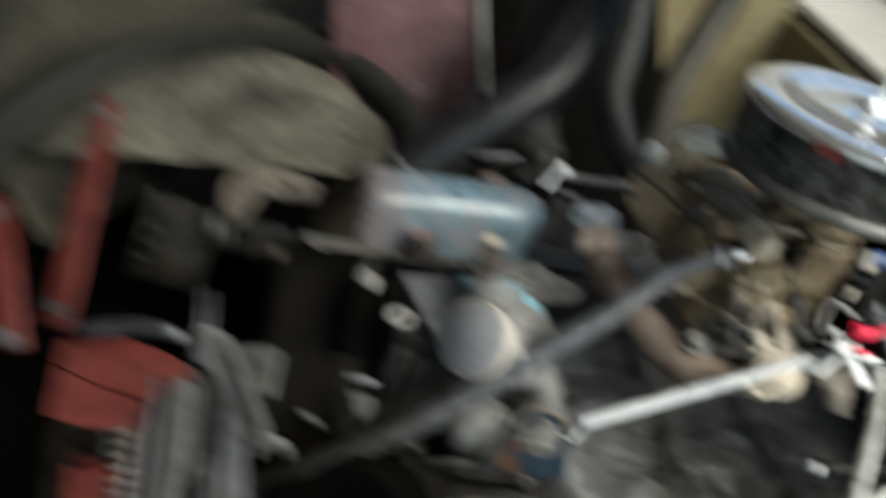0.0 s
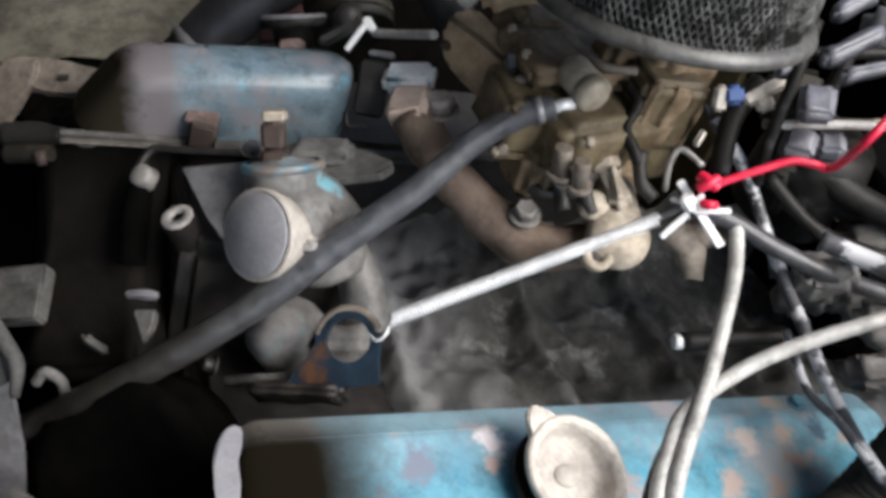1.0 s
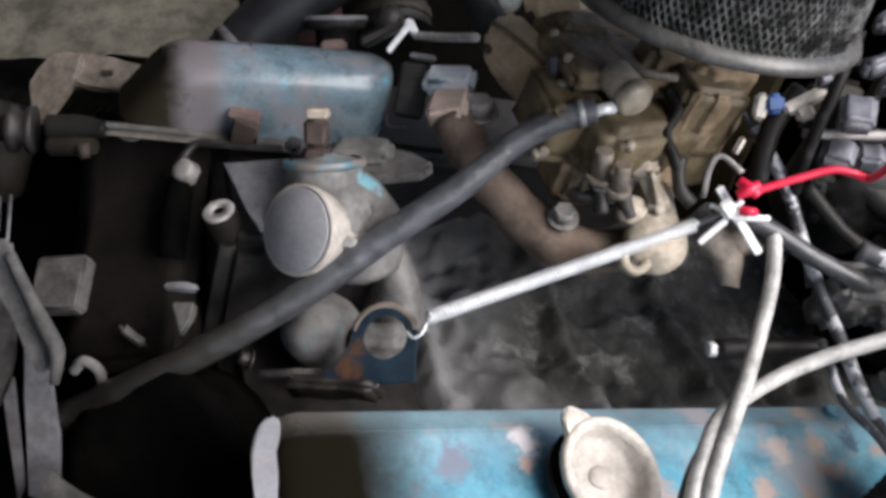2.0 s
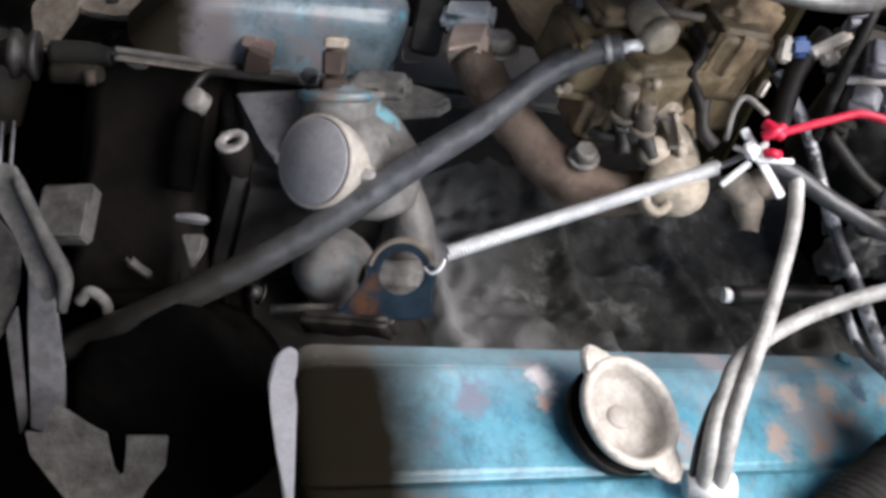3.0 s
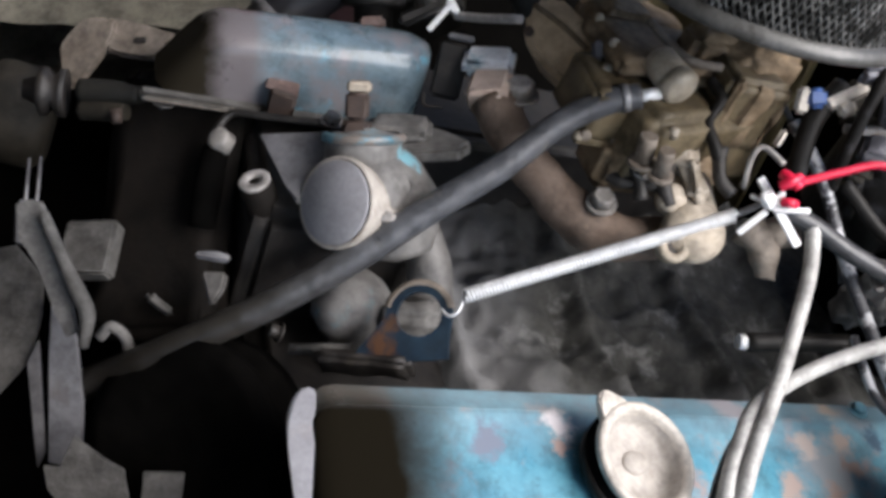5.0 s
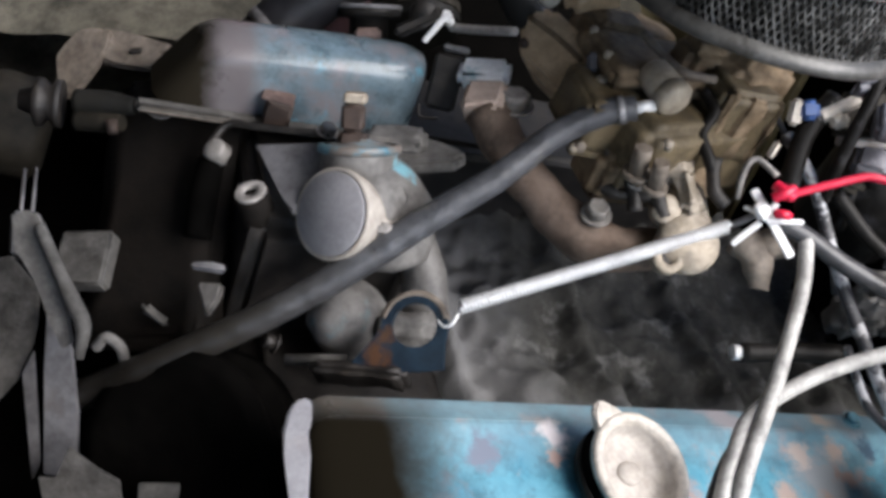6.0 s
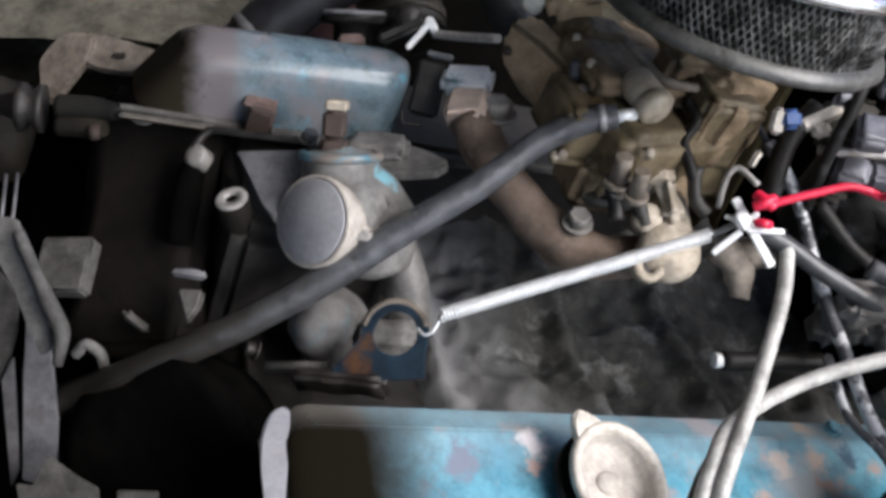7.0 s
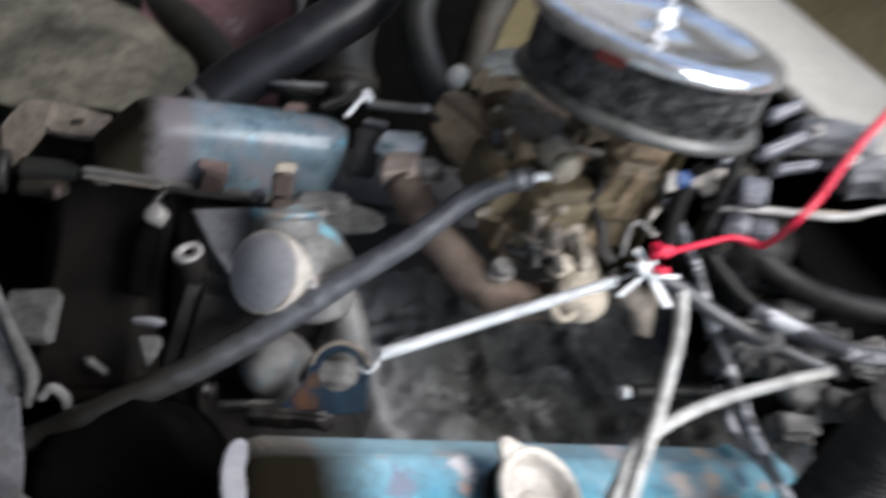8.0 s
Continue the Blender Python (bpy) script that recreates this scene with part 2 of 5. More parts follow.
GREY_STEEL = material("grey_sheet_steel", (0.22, 0.215, 0.225), (0.33, 0.325, 0.335), 0.45, 0.4, 25, 0.12, (0.14, 0.12, 0.10), 25, 0.6, 0.12)
DIRTY_STEEL = material("grimy_sheet_steel", (0.075, 0.072, 0.075), (0.15, 0.145, 0.15), 0.6, 0.1, 16, 0.15, (0.05, 0.042, 0.036), 18, 0.55, 0.15)
CHROME = material("polished_chrome", (0.60, 0.585, 0.58), (0.76, 0.745, 0.74), 0.14, 0.82, 20, 0.03, (0.42, 0.41, 0.41), 30, 0.54, 0.12, dirt=0.25)
DULLCHROME = material("dull_dirty_chrome", (0.0585, 0.0576, 0.0549), (0.135, 0.1332, 0.1296), 0.42, 0.3, 30, 0.08, (0.03, 0.027, 0.022), 34, 0.56, 0.15)
CASTBLUE = material("dusty_casting_with_blue_paint", (0.123, 0.1164, 0.1107), (0.2132, 0.205, 0.1968), 0.55, 0.05, 35, 0.2, (0.12, 0.22, 0.25), 15, 0.62, 0.12,
                    patches=[((0.2324, -0.0525, 0.9124), 0.016, (0.17, 0.36, 0.42)), ((0.2015, -0.0447, 0.9201), 0.012, (0.15, 0.26, 0.30))])
MESH = material("dull_wire_mesh", (0.02, 0.02, 0.019), (0.26, 0.26, 0.255), 0.35, 0.3, 90, 0.1, (0.010, 0.010, 0.009), 60, 0.48, 0.10)
PAPER = material("dark_filter_paper", (0.012, 0.012, 0.010), (0.03, 0.028, 0.024), 0.9, 0.0, 60, 0.2)
WHITE = material("white_nylon", (0.82, 0.82, 0.83), (0.90, 0.90, 0.90), 0.4, 0.0, 40, 0.04, dirt=0.12)
OFFWHITE = material("off_white_painted_lip", (0.66, 0.63, 0.56), (0.82, 0.79, 0.73), 0.5, 0.0, 26, 0.1, (0.45, 0.36, 0.26), 20, 0.62, 0.14)
CREAM = material("dusty_cream_plastic", (0.50, 0.45, 0.39), (0.62, 0.575, 0.52), 0.55, 0.0, 22, 0.1, (0.42, 0.31, 0.23), 16, 0.6, 0.14)
DUSTCREAM = material("dusty_worn_cream", (0.36, 0.325, 0.285), (0.50, 0.46, 0.42), 0.7, 0.0, 30, 0.15, (0.27, 0.22, 0.18), 22, 0.56, 0.15, dirt=0.3)
CABLE_WHITE = material("dirty_white_cable", (0.36, 0.35, 0.33), (0.50, 0.49, 0.47), 0.5, 0.0, 30, 0.1, (0.25, 0.22, 0.19), 40, 0.6, 0.12)
REDWIRE = material("red_wire_insulation", (0.62, 0.010, 0.045), (0.75, 0.03, 0.08), 0.35, 0.0, 50, 0.05, dirt=0.12)
REDPAINT = material("dusty_red_paint", (0.105, 0.013, 0.009), (0.17, 0.030, 0.022), 0.6, 0.0, 25, 0.15, (0.20, 0.10, 0.07), 40, 0.63, 0.1)
MAROON = material("dull_maroon_paint", (0.084, 0.0364, 0.042), (0.154, 0.0784, 0.084), 0.5, 0.0, 14, 0.15, (0.22, 0.18, 0.19), 30, 0.61, 0.10)
FENDER = material("muddy_grey_inner_fender", (0.0403, 0.0372, 0.02666), (0.2185, 0.2014, 0.1568), 0.9, 0.0, 9, 0.35, (0.045, 0.042, 0.028), 34, 0.60, 0.16)
FIREWALL = material("olive_painted_firewall", (0.130, 0.104, 0.052), (0.20, 0.168, 0.092), 0.6, 0.0, 7, 0.1, (0.105, 0.08, 0.04), 9, 0.62, 0.2, dirt=0.2)
MUDTAN = material("mottled_mud_tan", (0.035, 0.028, 0.018), (0.19, 0.155, 0.10), 0.8, 0.0, 24, 0.35, (0.30, 0.26, 0.19), 22, 0.60, 0.10)
SEAL = material("perished_olive_black_rubber", (0.007, 0.0065, 0.005), (0.020, 0.018, 0.013), 0.7, 0.0, 14, 0.3, (0.04, 0.036, 0.026), 20, 0.62, 0.15)
OUTER = material("dirty_olive_brown_panel", (0.035, 0.032, 0.022), (0.085, 0.078, 0.056), 0.8, 0.0, 10, 0.3, (0.13, 0.12, 0.09), 16, 0.6, 0.15)
CONCRETE = material("stained_concrete", (0.20, 0.19, 0.18), (0.32, 0.31, 0.29), 0.9, 0.0, 4, 0.3, (0.1, 0.09, 0.08), 3, 0.6, 0.1)
CREAMWALL = material("cream_painted_panel", (0.33, 0.315, 0.28), (0.39, 0.37, 0.335), 0.6, 0.0, 5, 0.06, (0.36, 0.33, 0.28), 6, 0.62, 0.2, dirt=0.12)
BLUEGREY = material("blue_grey_plastic", (0.09, 0.09, 0.105), (0.15, 0.15, 0.1725), 0.4, 0.0, 30, 0.1, (0.38, 0.38, 0.41), 40, 0.62, 0.1)
LAVENDER = material("dusty_lavender_steel", (0.128, 0.1264, 0.1344), (0.192, 0.1904, 0.2), 0.6, 0.1, 20, 0.12, (0.10, 0.09, 0.085), 18, 0.58, 0.15)
SCUFFED = material("scuffed_grey_rubber", (0.03, 0.03, 0.034), (0.09, 0.09, 0.10), 0.5, 0.0, 45, 0.15, (0.46, 0.46, 0.48), 30, 0.50, 0.06)
BLUECAP = material("blue_plastic", (0.03, 0.07, 0.22), (0.05, 0.11, 0.30), 0.4)


# ---- shape helpers ----
def V(*a):
    return Vector(a[0] if len(a) == 1 else a)


def basis(origin, z, x=(1, 0, 0)):
    """Axes at origin whose z axis runs along z, with x as near as may be to the given way."""
    z = V(z).normalized()
    y = z.cross(V(x)).normalized()
    m = Matrix((y.cross(z), y, z)).transposed().to_4x4()
    m.translation = V(origin)
    return m


def smooth(points, steps=6):
    """A Catmull-Rom line through the points."""
    p = [V(a) for a in points]
    p = [2 * p[0] - p[1]] + p + [2 * p[-1] - p[-2]]
    out = []
    for a, b, c, d in zip(p, p[1:], p[2:], p[3:]):
        for k in range(steps):
            t = k / steps
            out.append(0.5 * (2 * b + (c - a) * t + (2 * a - 5 * b + 4 * c - d) * t * t + (3 * b - a - 3 * c + d) * t ** 3))
    return out + [p[-2]]


def tube(bm, points, radius, seg=12, steps=6, bend=True, caps=True, wobble=0.0):
    """A pipe along a line; radius is one number or one for each point."""
    line = smooth(points, steps) if bend and len(points) > 2 else [V(a) for a in points]
    n = len(line)
    if not isinstance(radius, (int, float)):
        k = len(radius) - 1
        rad = [radius[min(k, int(i / (n - 1) * k))] * (1 - (i / (n - 1) * k) % 1) + radius[min(k, int(i / (n - 1) * k) + 1)] * ((i / (n - 1) * k) % 1)
               for i in range(n)]
    else:
        rad = [radius] * n
    way = (line[1] - line[0]).normalized()
    side = way.orthogonal().normalized()
    rings = []
    for i, p in enumerate(line):
        w = (line[min(i + 1, n - 1)] - line[max(i - 1, 0)]).normalized()
        side = (side - w * side.dot(w)).normalized()
        other = w.cross(side)
        r = rad[i] * (1 + wobble * math.sin(i * 2.3))
        rings.append([bm.verts.new(p + r * (math.cos(a) * side + math.sin(a) * other)) for a in [2 * math.pi * j / seg for j in range(seg)]])
    for a, b in zip(rings, rings[1:]):
        for j in range(seg):
            bm.faces.new((a[j], a[(j + 1) % seg], b[(j + 1) % seg], b[j])).smooth = True
    if caps:
        bm.faces.new(rings[0][::-1])
        bm.faces.new(rings[-1])
    return bm


def lathe(bm, profile, m, seg=32, squash=1.0, ends=True):
    """A turned body: profile is (radius, height) from one end to the other, on the axes m."""
    rings = []
    for r, z in profile:
        if r < 1e-6:
            rings.append([bm.verts.new(m @ V(0, 0, z))])
        else:
            rings.append([bm.verts.new(m @ V(r * math.cos(a), squash * r * math.sin(a), z)) for a in [2 * math.pi * j / seg for j in range(seg)]])
    for a, b in zip(rings, rings[1:]):
        for j in range(seg):
            k = (j + 1) % seg
            f = [a[j % len(a)], a[k % len(a)], b[k % len(b)], b[j % len(b)]]
            f = [v for i, v in enumerate(f) if v not in f[:i]]
            if len(f) > 2:
                bm.faces.new(f).smooth = True
    for ring, turn in ((rings[0], True), (rings[-1], False)):
        if ends and len(ring) > 1:
            bm.faces.new(ring[::-1] if turn else ring)
    return bm


def plate(bm, outline, thick, m, bevel=0.0):
    """A flat piece with a thickness: outline in the xy plane of m, its front at z = 0."""
    lo = [bm.verts.new(m @ V(x, y, -thick)) for x, y in outline]
    hi = [bm.verts.new(m @ V(x, y, 0)) for x, y in outline]
    n = len(outline)
    made = [bm.faces.new(hi), bm.faces.new(lo[::-1])]
    made += [bm.faces.new((lo[i], lo[(i + 1) % n], hi[(i + 1) % n], hi[i])) for i in range(n)]
    if bevel:
        edges = {e for f in made for e in f.edges}
        bmesh.ops.bevel(bm, geom=list(edges), offset=bevel, segments=2, affect="EDGES", clamp_overlap=True)
    return bm


def block(bm, size, m, bevel=0.003, seg=3, taper=1.0):
    """A box about the origin of m, its top narrowed by taper, with rounded edges."""
    x, y, z = (s / 2 for s in size)
    lo = [bm.verts.new(m @ V(a * x, b * y, -z)) for a, b in ((-1, -1), (1, -1), (1, 1), (-1, 1))]
    hi = [bm.verts.new(m @ V(a * x * taper, b * y * taper, z)) for a, b in ((-1, -1), (1, -1), (1, 1), (-1, 1))]
    made = [bm.faces.new(lo[::-1]), bm.faces.new(hi)] + [bm.faces.new((lo[i], lo[(i + 1) % 4], hi[(i + 1) % 4], hi[i])) for i in range(4)]
    if bevel:
        done = bmesh.ops.bevel(bm, geom=list({e for f in made for e in f.edges}), offset=bevel, segments=seg, affect="EDGES", clamp_overlap=True)
        for f in done["faces"]:
            f.smooth = True
    return bm


def nut(bm, m, across, high):
    """A hexagonal head with a chamfered top and a washer."""
    lathe(bm, [(across * 0.78, 0), (across * 0.78, high * 0.16)], m, 20)
    r = across / 2 / math.cos(math.pi / 6)
    return lathe(bm, [(r, high * 0.17), (r, high * 0.85), (r * 0.86, high)], m, 6)


def lumps(bm, amount, scale, seed=0.0):
    """Casting unevenness on an existing mesh."""
    bm.normal_update()
    for v in bm.verts:
        v.co += v.normal * amount * noise.noise(v.co * scale + V(seed, seed, seed))
    return bm


def casting(bm, size, m, bevel, amount, scale, seed=0.0):
    """A rounded block with an uneven cast surface."""
    b2 = B()
    block(b2, size, m, bevel, 3)
    bmesh.ops.subdivide_edges(b2, edges=[e for e in b2.edges if e.calc_length() > 0.012], cuts=7, use_grid_fill=True)
    lumps(b2, amount, scale, seed)
    for f in b2.faces:
        f.smooth = True
    me = bpy.data.meshes.new("tmp")
    b2.to_mesh(me)
    b2.free()
    bm.from_mesh(me)
    bpy.data.meshes.remove(me)
    return bm


def part(name, bm, mat, parent=None, label="", kind=""):
    """One mesh object, under a thing or a part."""
    me = bpy.data.meshes.new(name)
    bmesh.ops.recalc_face_normals(bm, faces=bm.faces)
    bm.to_mesh(me)
    bm.free()
    me.materials.append(mat)
    ob = new(name, me)
    if parent:
        ob.parent = parent
    if label or kind:
        tagged(ob, label, kind=kind)
    return ob


def thing(name, label, category, group="", kind=""):
    return tagged(new(name), label, category, group, kind)


def B():
    return bmesh.new()


FACE = (-0.353, -0.714, 0.604)          # from the bay towards the viewer
SIDE = (0.935, -0.249, 0.252)          # to the viewer's right
UPSLOPE = (0.1135, 0.0, 0.9935)


def facing(origin, z=FACE, x=SIDE):
    return basis(origin, z, x)


# ---- setting ----
bm = B()
s = 60.0
bm.faces.new([bm.verts.new((x, y, 0.0)) for x, y in ((-s, -s), (s, -s), (s, s), (-s, s))])
tagged(part("ground", bm, CONCRETE), "stained grey concrete garage floor", "floor", kind="structure")

# unseen roof and two walls, added to hold light off the bay's front
bm = B()
block(bm, (4.0, 7.0, 0.06), pose(-1.30, 0.5, 2.55), 0.0)
tagged(part("shade_roof", bm, CONCRETE), "unseen grey slab added to shade the bay's front", "roof", kind="structure")
bm = B()
block(bm, (0.10, 7.0, 2.55), pose(-3.0, 0.5, 1.275), 0.0)
tagged(part("shade_wall_front", bm, CONCRETE), "unseen grey wall added to block light from the front", "wall", kind="structure")
bm = B()
block(bm, (7.0, 0.10, 2.6), pose(0.5, 3.9, 1.3), 0.0)
tagged(part("shade_wall_side", bm, CONCRETE), "unseen grey wall added to block light from the far side", "wall", kind="structure")

# firewall and the cream panel beside it
COWL = 0.24
# Near-black tone makes this wall a dark backdrop behind the engine.
bm = B()
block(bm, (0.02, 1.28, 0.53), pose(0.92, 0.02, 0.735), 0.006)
tagged(part("firewall", bm, DEEP_SHADE), "near-black backdrop firewall behind the engine", "firewall", kind="structure")
bm = B()
block(bm, (0.012, 0.38, 0.52), pose(0.902, 0.47, 0.735), 0.003)
tagged(part("firewall_panel", bm, FIREWALL), "olive painted far end of the firewall", "panel", kind="structure")
bm = B()
block(bm, (COWL, 1.60, 0.02), pose(0.91 + COWL / 2, 0.12, 1.012), 0.006)
tagged(part("cowl", bm, CREAMWALL), "cream painted flat cowl behind the engine bay", "cowl", kind="structure")
bm = B()
block(bm, (0.50, 0.02, 0.80), pose(0.655, 0.675, 0.86), 0.006)
tagged(part("far_fender", bm, FIREWALL), "olive painted inner fender panel on the far side", "fender", kind="structure")
bm = B()
block(bm, (0.42, 0.02, 0.53), pose(1.115, 0.675, 0.735), 0.004)
tagged(part("rear_panel", bm, FIREWALL), "olive painted panel closing the far rear corner", "panel", kind="structure")
bm = B()
block(bm, (0.02, 1.60, 0.60), pose(0.93 + COWL + 0.10, 0.12, 1.28, 0, 24, 0), 0.006)
tagged(part("windscreen_panel", bm, FIREWALL), "olive brown panel rising behind the cowl", "panel", kind="structure")
# Dark sheet added to fill the bay's depths with shade.
bm = B()
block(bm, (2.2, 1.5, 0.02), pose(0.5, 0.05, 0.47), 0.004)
tagged(part("undertray", bm, DEEP_SHADE), "near-black sheet added as dark backing below the engine", "undertray", kind="structure")
# Dark wall added as backing for the black at the front.
bm = B()
block(bm, (0.02, 1.5, 0.55), pose(-0.42, 0.1, 0.72), 0.004)
tagged(part("front_backing", bm, GRIMY), "dark backing panel added at the front", "panel", kind="structure")
bm = B()
block(bm, (2.2, 0.02, 0.38), pose(0.5, -0.62, 0.66), 0.004)
tagged(part("near_fender", bm, MAROON), "maroon inner fender panel on the near side", "fender", kind="structure")

# inner fender with its wheel arch
arch = basis((-0.0986, 0.3587, 0.7295), (-0.307, -0.210, 0.928), SIDE)
fender = thing("inner_fender", "muddy grey inner fender with a round wheel arch and black flange", "fender", kind="structure")
bm = B()
lathe(bm, [(0.0, 0.035), (0.13, 0.034), (0.235, 0.026), (0.285, 0.0), (0.297, -0.06), (0.297, -0.30)], arch, 56)
bmesh.ops.bisect_plane(bm, geom=list(bm.verts) + list(bm.edges) + list(bm.faces), plane_co=arch @ V(0, 0.02, 0),
                       plane_no=arch.to_3x3() @ V(0.08, 1, 0), clear_inner=True)
lumps(bm, 0.012, 14, 2.0)
part("wheel_arch", bm, FENDER, fender)
bm = B()
line = [arch @ V(0.318 * math.cos(a), 0.314 * math.sin(a), 0.0) for a in [math.pi * (k / 40 * 1.3 - 0.15) for k in range(41)]]
tube(bm, line, 0.026, 12, 1, False)
part("flange", bm, SEAL, fender, "black rubber sealing flange")
bm = B()
lathe(bm, [(0.335, -0.02), (0.36, 0.004), (0.385, -0.004), (0.41, -0.03), (0.46, -0.035), (0.50, -0.02), (0.75, -0.05)], arch, 56, 1.0, False)
bmesh.ops.bisect_plane(bm, geom=list(bm.verts) + list(bm.edges) + list(bm.faces), plane_co=arch @ V(0.16, 0, 0),
                       plane_no=arch.to_3x3() @ V(-1, 0.1, 0), clear_inner=True)
bmesh.ops.bisect_plane(bm, geom=list(bm.verts) + list(bm.edges) + list(bm.faces), plane_co=arch @ V(0, 0.08, 0),
                       plane_no=arch.to_3x3() @ V(0, 1, 0), clear_inner=True)
lumps(bm, 0.008, 16, 5.0)
part("rim_panel", bm, OUTER, fender, "grimy stepped outer rim")
bm = B()
block(bm, (1.8, 1.2, 0.02), arch @ pose(-0.1, 0.0, -0.31), 0.004)
part("panel", bm, OUTER, fender)

# maroon side panel with a pale edge trim
side_panel = thing("side_panel", "dull maroon painted body panel with pale edge trim", "panel", kind="structure")
pm = basis((0.2131, 0.5487, 0.8965), (-0.260, -0.667, 0.698), (0.932, -0.209, 0.297))
bm = B()
block(bm, (0.23, 0.44, 0.012), pm @ pose(-0.005, 0.03, 0), 0.003)
part("sheet", bm, MAROON, side_panel)
bm = B()
block(bm, (0.012, 0.44, 0.022), pm @ pose(0.105, 0.03, 0.006), 0.003)
part("trim", bm, PALE, side_panel, "pale edge trim strip")

# ---- engine ----
head = thing("cylinder_head", "dusty cast cylinder head and black block below the covers", "engine")
em = basis((0.0, 0.0, 0.0), UPSLOPE, (1, 0, 0))
bm = B()
block(bm, (0.52, 0.13, 0.16), em @ pose(0.285, 0.145, 0.797), 0.008)
part("head_casting", bm, DARK, head)
bm = B()
block(bm, (0.36, 0.014, 0.010), em @ pose(0.087, 0.055, 0.884), 0.003)
part("gasket_ledge", bm, GREASE, head, "dusty gasket ledge")
bm = B()
block(bm, (0.40, 0.34, 0.40), em @ pose(0.225, -0.02, 0.535), 0.02)
block(bm, (0.16, 0.20, 0.30), em @ pose(0.09, 0.03, 0.71), 0.015)
part("block", bm, DARK, head)
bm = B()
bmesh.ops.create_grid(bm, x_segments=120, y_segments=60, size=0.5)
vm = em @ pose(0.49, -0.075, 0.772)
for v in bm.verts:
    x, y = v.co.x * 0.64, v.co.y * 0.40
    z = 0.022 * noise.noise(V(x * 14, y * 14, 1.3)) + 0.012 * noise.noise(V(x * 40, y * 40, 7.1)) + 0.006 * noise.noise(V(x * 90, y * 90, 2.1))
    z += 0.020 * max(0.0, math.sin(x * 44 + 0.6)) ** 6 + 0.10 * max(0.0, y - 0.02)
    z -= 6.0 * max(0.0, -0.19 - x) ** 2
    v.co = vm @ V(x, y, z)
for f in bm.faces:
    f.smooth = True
part("valley", bm, VALLEY, head, "greasy dusty valley with painted smoke haze between the banks")


def valve_cover(name, label, mat, m, length, outline, corner, lean=0.0, rise=0.0):
    """A pressed cover: the outline (across, up) swept along the bank, with rounded ends; lean slopes the front end back."""
    ob = thing(name, label, "valve cover", "valve covers")
    bm = B()
    arc = [math.radians(d) for d in (0, 10, 22, 35, 50, 68, 90)]
    stations = [(corner * (1 - math.cos(a)), corner * (1 - math.sin(a))) for a in arc]
    stations += [(corner + (length - 2 * corner) * k / 12, 0.0) for k in range(1, 12)] + [(length - x, inset) for x, inset in stations[::-1]]
    ys, top = [p[0] for p in outline], max(p[1] for p in outline)
    base = min(p[1] for p in outline)
    cy = (min(ys) + max(ys)) / 2
    half = (max(ys) - min(ys)) / 2
    rings = []
    for x, inset in stations:
        rings.append([bm.verts.new(m @ V(x + lean * (z - base) / (top - base) * max(0.0, 1 - 1.6 * x / length),
                                         cy + (y - cy) * (1 - min(0.9, inset / half)), base + (z - base) * (1 - 0.16 * inset / corner) * (1 + rise * x / length))) for y, z in outline])
    for a, b in zip(rings, rings[1:]):
        for j in range(len(outline) - 1):
            bm.faces.new((a[j], a[j + 1], b[j + 1], b[j])).smooth = True
    bm.faces.new(rings[0])
    bm.faces.new(rings[-1][::-1])
    part("cover", bm, mat, ob)
    return ob


def rounded(points, r=0.012, seg=5):
    """An open outline with its inner corners rounded."""
    out = [points[0]]
    for a, b, c in zip(points, points[1:], points[2:]):
        a, b, c = V(*a, 0), V(*b, 0), V(*c, 0)
        p, q = b + (a - b).normalized() * r, b + (c - b).normalized() * r
        for k in range(seg + 1):
            t = k / seg
            w = (1 - t) ** 2 * p + 2 * t * (1 - t) * b + t * t * q
            out.append((w.x, w.y))
    return out + [points[-1]]


# far cover
fm = basis((0.0083, 0.0600, 0.8863), UPSLOPE, (1, 0, 0))
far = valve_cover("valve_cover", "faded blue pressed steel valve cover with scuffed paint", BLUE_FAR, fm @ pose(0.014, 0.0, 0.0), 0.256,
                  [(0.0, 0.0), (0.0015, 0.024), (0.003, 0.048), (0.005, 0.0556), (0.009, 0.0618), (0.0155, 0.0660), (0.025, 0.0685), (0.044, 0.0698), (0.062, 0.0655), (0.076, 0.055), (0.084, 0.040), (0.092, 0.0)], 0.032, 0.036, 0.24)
bm = B()
block(bm, (0.050, 0.034, 0.020), facing((0.3275, 0.0497, 0.9514), (-0.308, 0.003, 0.951)) @ pose(0, 0, 0, 0, 0, -10), 0.006)
part("rear_step", bm, PALEBLUE, far, "lower blue rear step of the cover")
bm = B()
block(bm, (0.268, 0.014, 0.005), fm @ pose(0.137, -0.006, 0.002), 0.002)
part("flange", bm, BRACKET, far, "dusty lower flange")

# near cover with its filler cap
nm = basis((0.2264, -0.2360, 0.8234), UPSLOPE, (1, 0, 0))
near = valve_cover("valve_cover", "bright blue valve cover with flaking paint and a darker front end", BLUE, nm @ pose(-0.096, 0.0, 0.0), 0.644,
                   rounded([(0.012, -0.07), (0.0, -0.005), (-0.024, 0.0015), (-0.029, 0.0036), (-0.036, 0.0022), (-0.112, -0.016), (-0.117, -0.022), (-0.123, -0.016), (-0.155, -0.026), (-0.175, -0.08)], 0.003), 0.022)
bm = B()
